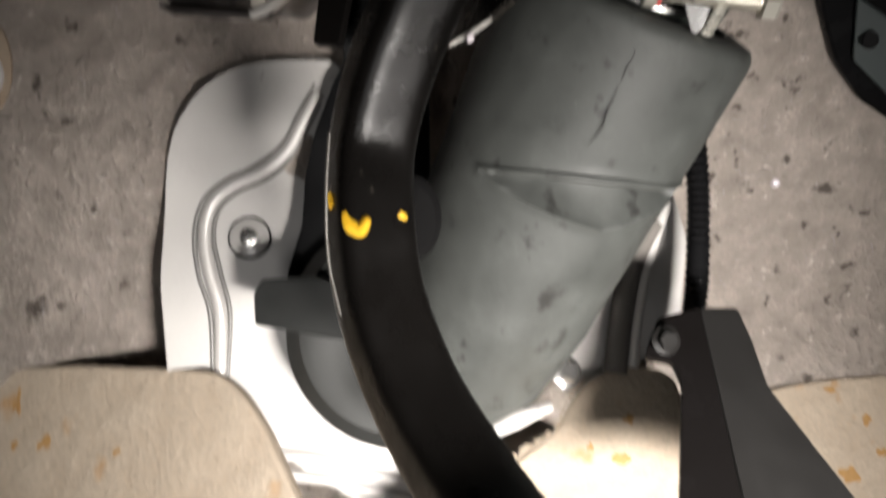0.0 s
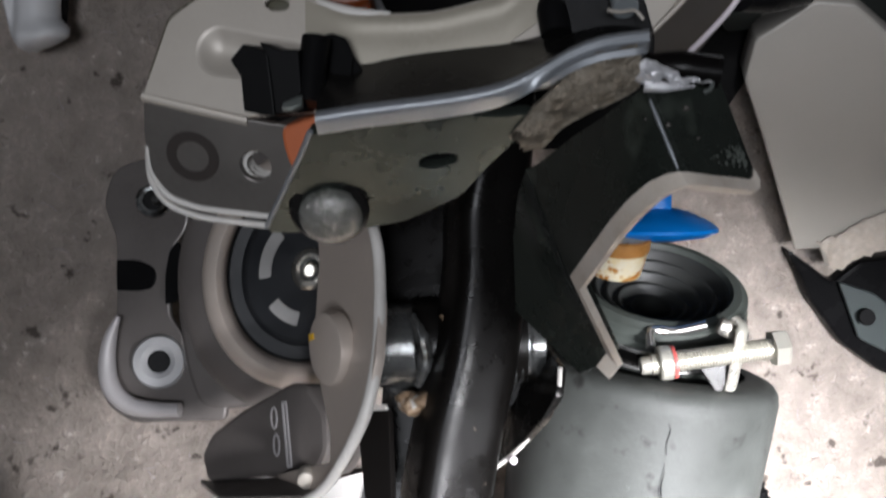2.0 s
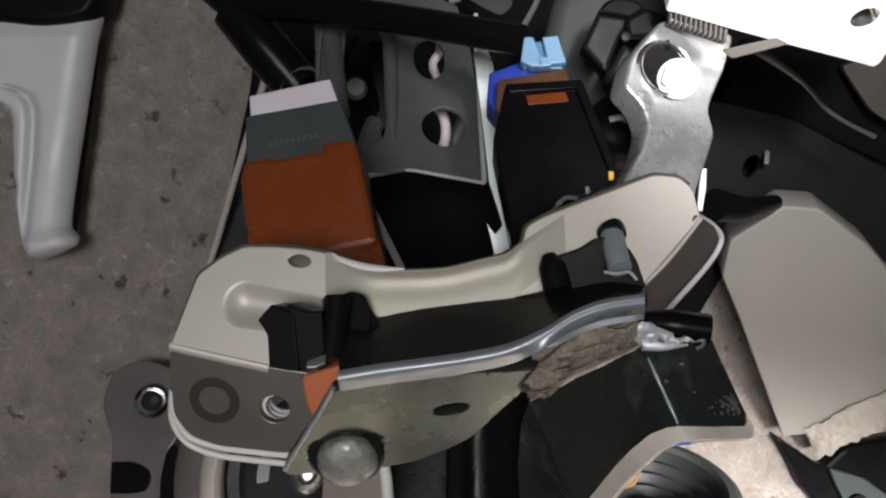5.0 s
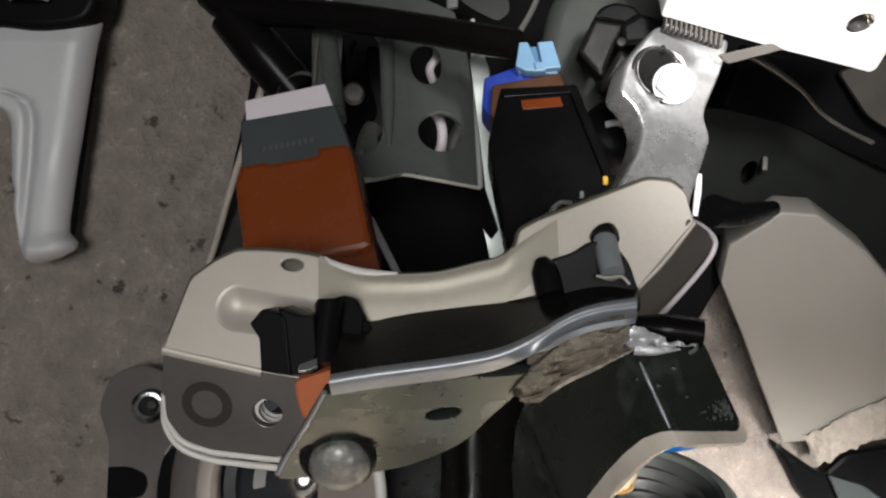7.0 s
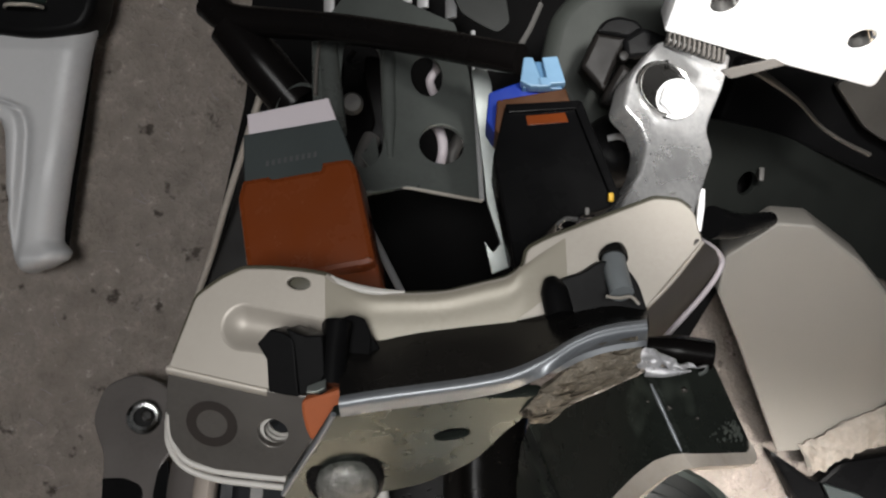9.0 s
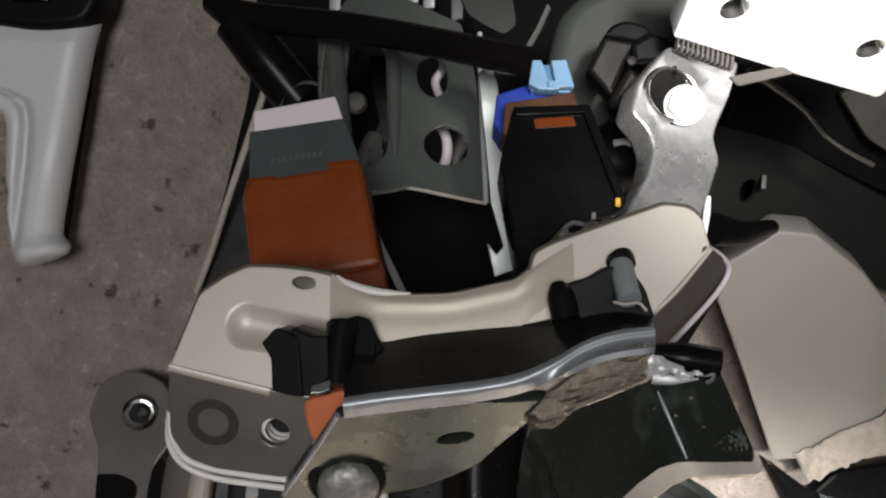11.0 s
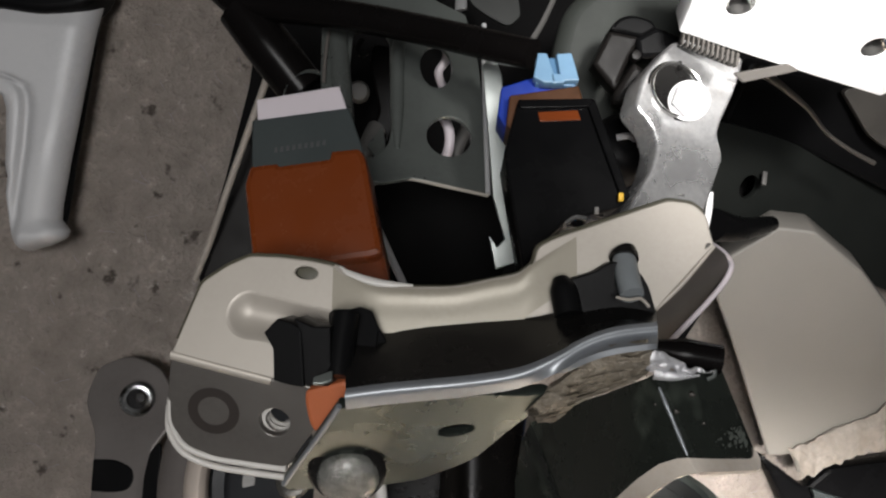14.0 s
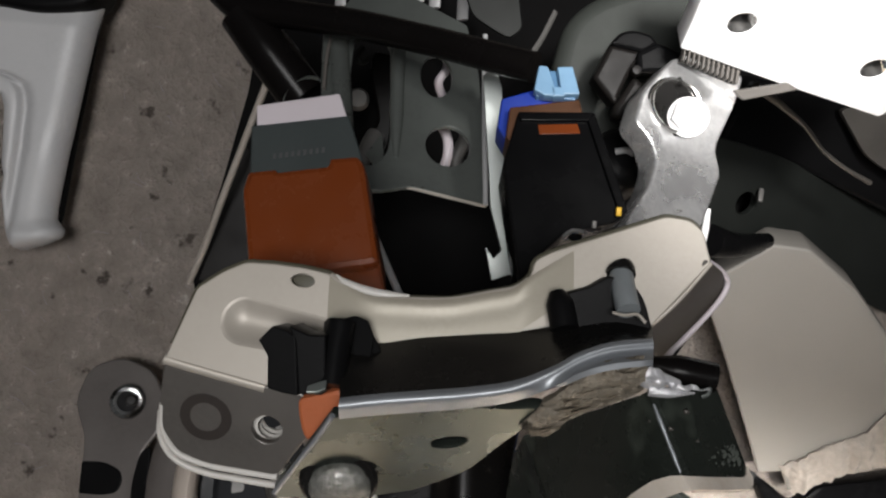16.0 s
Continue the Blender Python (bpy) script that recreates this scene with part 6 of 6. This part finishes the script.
def lock_barrel():
    t = thing("damper_block", "dusky cast block with a black cap and glossy rubber boss", "bracket", (0.0722, 0.2342, 0.485))
    m = pose(0.0773, 0.224, 0.5209, 88.9, 12.3, -7.1)
    plate("block", m, [(-9.1, -8.3), (-4.6, 0.8), (4.1, -0.9), (0.9, -6.8), (-2.9, -15.6), (-5.4, -12.8)], 9, DUSKY, t, r=0.8, bevel=1.2, res=2)
    plate("cap", m, [(-4.9, 0.6), (-2.7, 3.8, 2), (1.2, 5.0, 2), (6.5, 3.6, 2), (8.1, 1.3), (4.1, -1.3)], 10, BLACK_PLASTIC, t, r=0.8, bevel=1.0, res=2, front=0.8)
    plate("stop", m, [(2.1, -1.5), (8.0, 1.6), (19.4, -2.9), (11.7, -6.6), (2.9, -7.1)], 9, BLACK_PLASTIC, t, r=1.2, bevel=1.4, res=2, front=1.4)
    plate("foot", m, [(-2.9, -15.6), (2.4, -7.3), (6.2, -10.0), (2.8, -20.7), (-3.3, -18.6)], 7, DUSKY, t, r=1.0, bevel=1.6, res=2, front=-1.0)
    part("lug", lathe_bm([(0, 1.2), (1.2, 1.0), (1.5, 0), (1.5, -2), (0, -2)], m @ pose(0.0022, -0.0064, 0.0015), 16), DUSKY, t)
    part("boss", lathe_bm([(0, 5), (3.5, 5), (4.2, 4.2), (6, 3.6), (8.2, 2.2), (9.6, -0.5), (10, -3), (10, -9), (0, -9)], pose(0.0738, 0.2321, 0.4917, 79.1, 5.8, 0.1), 36), BLACK_RUBBER, t, "glossy dark rubber boss")
    part("boss_pin", tube_bm([(0.0696, 0.2265, 0.4939), (0.0725, 0.2257, 0.4937), (0.0744, 0.2259, 0.4924)], 0.0009, 8, 4), SILVER_LEG, t)
    h = thing("column_housing", "grey-green painted cast column housing behind the block", "housing", (0.0867, 0.262, 0.4937))
    plate("shell", pose(0.0748, 0.252, 0.5321, 88.9, 12.3, -7.1), [(-9, -12), (-5, 4), (2, 11), (14, 16), (44, 20), (42, 0), (28, -24), (13, -42), (4, -36), (-4, -24)], 12, HOUSING, h, r=9, bevel=5, res=5)


lock_barrel()


def dark_frame():
    t = thing("frame_rail", "dark green-black painted frame rail with an oval hole", "frame rail", (0.1863, 0.3404, 0.4332))
    h = [(0.1, 0)][0]
    plate("web", pose(0.1592, 0.3343, 0.4706, 117.5, 4.6, 8.5), [(-29.9, 31.2), (-14.3, 28.6), (10.9, 20.3), (160.3, -46.3), (184.5, -108.9), (61.8, -49.6), (26.6, -27.5), (-21.3, -26)], 3, FRAME_GREEN, t, r=4, holes=[circle(h[0], h[1], 4.6, 28, 5.2)])
    # Added black sheet paints the unlit void above the rail.
    plate("void_sheet", pose(0.1605, 0.3246, 0.4991, 118.1, 10, -2.6), [(-10.3, -3.3), (-3.8, 21.8), (114.8, -3.4), (135.8, -64.9), (64.4, -34.6), (25.6, -15.8), (2.8, -8.5)], 8, BLACK_RUBBER, t, r=3, bevel=2)
    plate("flange", pose(0.1959, 0.3112, 0.4993, 106, 12.6, -0.8), [(-3.3, 0.5), (14.9, 5.6), (68.4, 8.4), (78.7, -45.8), (18.7, -21.2), (11, -16.6)], 3, EAR_BROWN, t, r=3)
    part("clip", box_bm(pose(0.1626, 0.3269, 0.473, 73.6, 26.4, 0.3), 2.0, 6, 1.5, 0.5), SHADE_GREY, t)
    part("strut", tube_bm([(0.12, 0.2884, 0.4613), (0.1336, 0.2968, 0.4572), (0.1551, 0.3143, 0.4554)], [0.006, 0.0045, 0.003], 16, 3), BLACK_PLASTIC, t)


dark_frame()


def cover_box():
    t = thing("cover_box", "warm grey moulded cover box with a torn pale lower edge", "cover", (0.1734, 0.3683, 0.3361))
    plate("face", pose(0.1382, 0.3381, 0.4318, 113.9, 15.3, -13.8), [(0.1, -2.8), (1.4, 14.4), (14.2, 24.9), (19.8, 30.0), (33.9, 29.2), (55.4, 13.0), (72.7, -6.6), (100.9, -40), (108, -62), (82.3, -71.5), (67.5, -78.8), (57.2, -85.4), (55.5, -92.1, 0.6), (50.1, -92.2, 0.6), (47.4, -85.9, 0.6), (45.1, -82.2, 0.6), (35.5, -84.0, 0.8), (10.7, -25.6)], 18, GREY_CARD, t, r=1.5, bevel=1.2)
    rows = [[(0.1679, 0.3632, 0.3511), (0.1768, 0.3585, 0.3541), (0.1854, 0.3531, 0.3588), (0.194, 0.3490, 0.3609), (0.2013, 0.3448, 0.3642), (0.2082, 0.3388, 0.3718)], [(0.1717, 0.3640, 0.3449), (0.1784, 0.3600, 0.3466), (0.1872, 0.3551, 0.3494), (0.1954, 0.3509, 0.3519), (0.2031, 0.3467, 0.3551), (0.2102, 0.3421, 0.3593)], [(0.1741, 0.3672, 0.3362), (0.1793, 0.3646, 0.3374), (0.1881, 0.3590, 0.3413), (0.1964, 0.3548, 0.3440), (0.2041, 0.3512, 0.3455), (0.2123, 0.3480, 0.3458)]]
    bm = sheet_bm(rows, 1.2, 10, 14, True)
    for v in bm.verts:
        f = min(1.0, max(0.0, (0.366 - v.co.z + (v.co.x - 0.17) * 0.25) / 0.016))
        v.co += Vector((-0.3, -0.86, -0.39)) * f * (0.0020 * noise.noise(Vector((v.co.x * 260, v.co.z * 60, 1))) + 0.0010 * noise.noise(v.co * 500)) + Vector((0, 0, 0.0016 * f * f * noise.noise(Vector((v.co.x * 380, 2, 0)))))
    part("torn_edge", bm, PALE_EDGE, t, "pale torn fabric fringe", 70)


cover_box()


def black_module():
    t = thing("black_module", "black plastic module with a grey socket under the cover", "module", (0.1901, 0.3757, 0.2818))
    plate("body", pose(0.1793, 0.3753, 0.3213, 93, 13.4, -4.4), [(-25, 21.5), (-1.9, 5.4), (8.7, 14.8), (54.2, 21.4), (79, -56.4), (25.6, -39.1), (5.4, -24.9), (-12.8, -2.8)], 14, BLACK_PLASTIC, t, r=3, bevel=2)
    plate("socket", pose(0.1774, 0.3715, 0.3226, 93.1, 13.4, -4.4), [(0.6, 5.4), (17.6, 0), (46.8, -21.8), (46.5, -38.6), (12.8, -21.8)], 3, SLATE, t, r=1.5, bevel=0.8)
    # Black disc paints the shade of a hole in the socket.
    part("socket_hole", lathe_bm([(0, 0.6), (3.6, 0.6), (4.0, 0), (0, -1)], pose(0.188, 0.3677, 0.3094, 73.8, -1.5, 0), 24), BLACK_RUBBER, t)


black_module()


def silver_leg():
    """A pressed leg: a rounded shell that narrows to a curled foot, with a groove round its arched opening."""
    t = thing("support_leg", "silver painted pressed steel leg with a black rubber cap", "support leg", (-0.1212, 0.3363, 0.5018))
    m = pose(-0.1217, 0.3417, 0.5346, 88.6, 14.3, -5.4)
    right = [(66, 25.2), (51.7, 23.0), (40.7, 21.4), (29.7, 19.8), (18.8, 18.3), (7.8, 16.6), (-3.1, 15.2), (-14, 13.9), (-19, 13.8), (-23, 17.6), (-26, 16.6), (-29, 10.5), (-31.6, 1.5)]
    left = [(66, -60), (40, -60), (36, -40), (31.5, -16), (27.3, -9.0), (22.8, -7.4), (7.6, -6.8), (1.1, -6.7), (-3.3, -5.6), (-9.8, -6.0), (-20.7, -4.3), (-29, -2.4), (-31.6, -0.5)]
    groove = [(66, -60), (40, -60), (37, -30), (35.5, -8.7), (33, -2.4), (28.4, 0.2), (23, 1.1), (7.7, 0.5), (-3.2, -0.5), (-14.1, -1.6), (-31, -2.5)]

    def along(rows, v):
        for (v0, a), (v1, b) in zip(rows, rows[1:]):
            if v <= v0 and v >= v1:
                f = (v0 - v) / (v0 - v1)
                return a + (b - a) * f
        return rows[-1][1]
    bm = bmesh.new()
    g = []
    for j in range(100):
        v = 66 - 97.6 * j / 99
        a, b, c = along(left, v), along(right, v), along(groove, v)
        row = []
        for i in range(45):
            f = 0.5 - 0.5 * math.cos(math.pi * i / 44)
            u = a + (b - a) * f
            e = min(1.0, (b - u) / 9.0)
            high = 8.0 * math.sqrt(max(0.0, 1 - (1 - e) ** 2)) - 2.2 * math.exp(-((u - c) / 2.2) ** 2)
            e = min(1.0, (u - a) / 3.5)
            high += 3.0 * math.sqrt(max(0.0, 1 - (1 - e) ** 2)) - 3.0
            e = min(1.0, max(0.0, (v + 31.6) / 6.0))
            high += 4.0 * (math.sqrt(max(0.0, 1 - (1 - e) ** 2)) - 1) + 1.6 * math.exp(-((v + 26) / 4.0) ** 2)
            e = max(0.0, v - 55) / 8
            row.append(bm.verts.new(m @ (Vector((u, v, high - 8 - 1.5 * min(1.0, e))) / 1000)))
        g.append(row)
    for a, b in zip(g, g[1:]):
        for j in range(44):
            bm.faces.new((a[j], a[j + 1], b[j + 1], b[j]))
    bmesh.ops.recalc_face_normals(bm, faces=bm.faces)
    bmesh.ops.solidify(bm, geom=bm.faces[:], thickness=0.0012)
    part("leg", bm, SILVER_LEG, t, sharp=70)
    plate("cap", m, [(-60, 110), (38, 110), (30, 86), (27.7, 69.3, 4), (23.6, 62.4, 5), (16.9, 60.2, 6), (3.9, 58.7, 6), (-9.1, 60.3), (-60, 62)], 20, BLACK_RUBBER, t, r=2, bevel=3, res=3, front=3)
    ring = lathe_bm([(0, 6), (6.5, 6), (7.2, 5.2), (7.6, -6), (0, -6)], m @ pose(0.0028, 0.0775, 0.004, 90, 0, 0), 36)
    part("grommet", ring, GROMMET, t, "glossy green-grey rubber grommet")
    part("grommet_rim", tube_bm([m @ (Vector((2.8 + 7.4 * math.sin(radians(a)), 68.6 + 0.6 * abs(math.sin(radians(a))), 4 + 7.4 * math.cos(radians(a)))) / 1000) for a in range(-75, 80, 25)], 0.0007, 8, 4), CREAM, t)
    # Black strip paints the shade in the gap between leg and felt.
    part("gap_strip", tube_bm([(-0.0795, 0.352, 0.6038), (-0.0839, 0.352, 0.592), (-0.0922, 0.352, 0.5693), (-0.098, 0.352, 0.5544), (-0.1053, 0.352, 0.5352), (-0.1116, 0.352, 0.5181), (-0.1165, 0.352, 0.5064)], 0.0021, 12, 6), BLACK_RUBBER, t, "narrow black strip for the dark gap beside the leg")


silver_leg()


def back_fittings():
    t = thing("clip_bolt", "small pale round bolt head on the dark panel", "bolt", (0.0076, 0.3033, 0.5322))
    part("head", lathe_bm([(0, 2.5), (3, 2.2), (4, 0.5), (4, -2), (0, -2)], pose(0.0079, 0.3053, 0.533, 90.4, -70.7, -1.6), 24), SHADE_GREY, t)
    part("stem", tube_bm([(0.0042, 0.2982, 0.5085), (0.008, 0.2999, 0.515), (0.0114, 0.3026, 0.5187)], [0.0025, 0.003, 0.0035], 12, 3), SHADE_GREY, t)
    s = thing("black_stay", "black glossy stay behind the channel bracket", "stay", (0.0081, 0.3027, 0.5072))
    plate("stay", pose(0.013, 0.313, 0.5473, 88.9, 12.3, -7.1), [(3.1, 4.1), (10.3, 3.1), (11.4, -20.6), (10.3, -30.9), (4.2, -37.5), (0, -32.9), (5.8, -20.6), (2.1, -4.1)], 4, BLACK_GLOSS, s, r=2, bevel=1)
    for pts, r, mat in (([(0.0004, 0.3005, 0.5536), (-0.0015, 0.2986, 0.5483), (-0.0018, 0.2986, 0.5431), (-0.0011, 0.3014, 0.5392)], 0.0008, SHADE_GREY), ([(0.0125, 0.301, 0.5498), (0.0102, 0.2992, 0.547), (0.0108, 0.2991, 0.5444), (0.0134, 0.3008, 0.5452)], 0.0010, FRAME_GREEN), ([(0.0059, 0.3059, 0.5531), (0.0053, 0.3038, 0.5446), (0.0021, 0.306, 0.5375)], 0.0026, BLACK_PLASTIC)):
        w = part("harness_wire", tube_bm(pts, r, 8, 5), mat)
        tagged(w, "thin harness wire behind the plug", "wire", group="harness wires")
    strap = part("strap", tube_bm([(0.0691, 0.2556, 0.541), (0.0628, 0.2502, 0.5336), (0.0567, 0.2447, 0.5275)], 0.0010, 10, 4, flat=0.5), SHADE_GREY)
    tagged(strap, "narrow pale metal strap behind the blue clip", "strap")
    g = plate("crumpled_shield", pose(0.053, 0.283, 0.5481, 88.9, 12.3, -7.1), [(-9.5, 15.1), (10.4, 15.1), (12.8, -1.9), (8.5, -5.3), (1.9, -1.9), (-3.8, 1.9)], 2, FRAME_GREEN, None, r=2)
    tagged(g, "grey crumpled metal shield behind the tube", "shield")
    for k, (a, b) in enumerate((((0.0113, 0.31, 0.5818), (0.0079, 0.31, 0.5677)), ((0.0238, 0.31, 0.5792), (0.0205, 0.31, 0.5659)), ((0.0388, 0.31, 0.5761), (0.0361, 0.31, 0.5651)), ((0.0447, 0.31, 0.5748), (0.0416, 0.31, 0.5622)), ((0.055, 0.31, 0.5727), (0.051, 0.31, 0.5564)))):
        f = part("vent_fin", tube_bm([a, Vector(a).lerp(Vector(b), 0.5), b], 0.0012, 12, 2, flat=2.2), SILVER_LEG)
        tagged(f, "narrow pale vent fin above the tube stay", "vent fin", group="vent fins")


back_fittings()
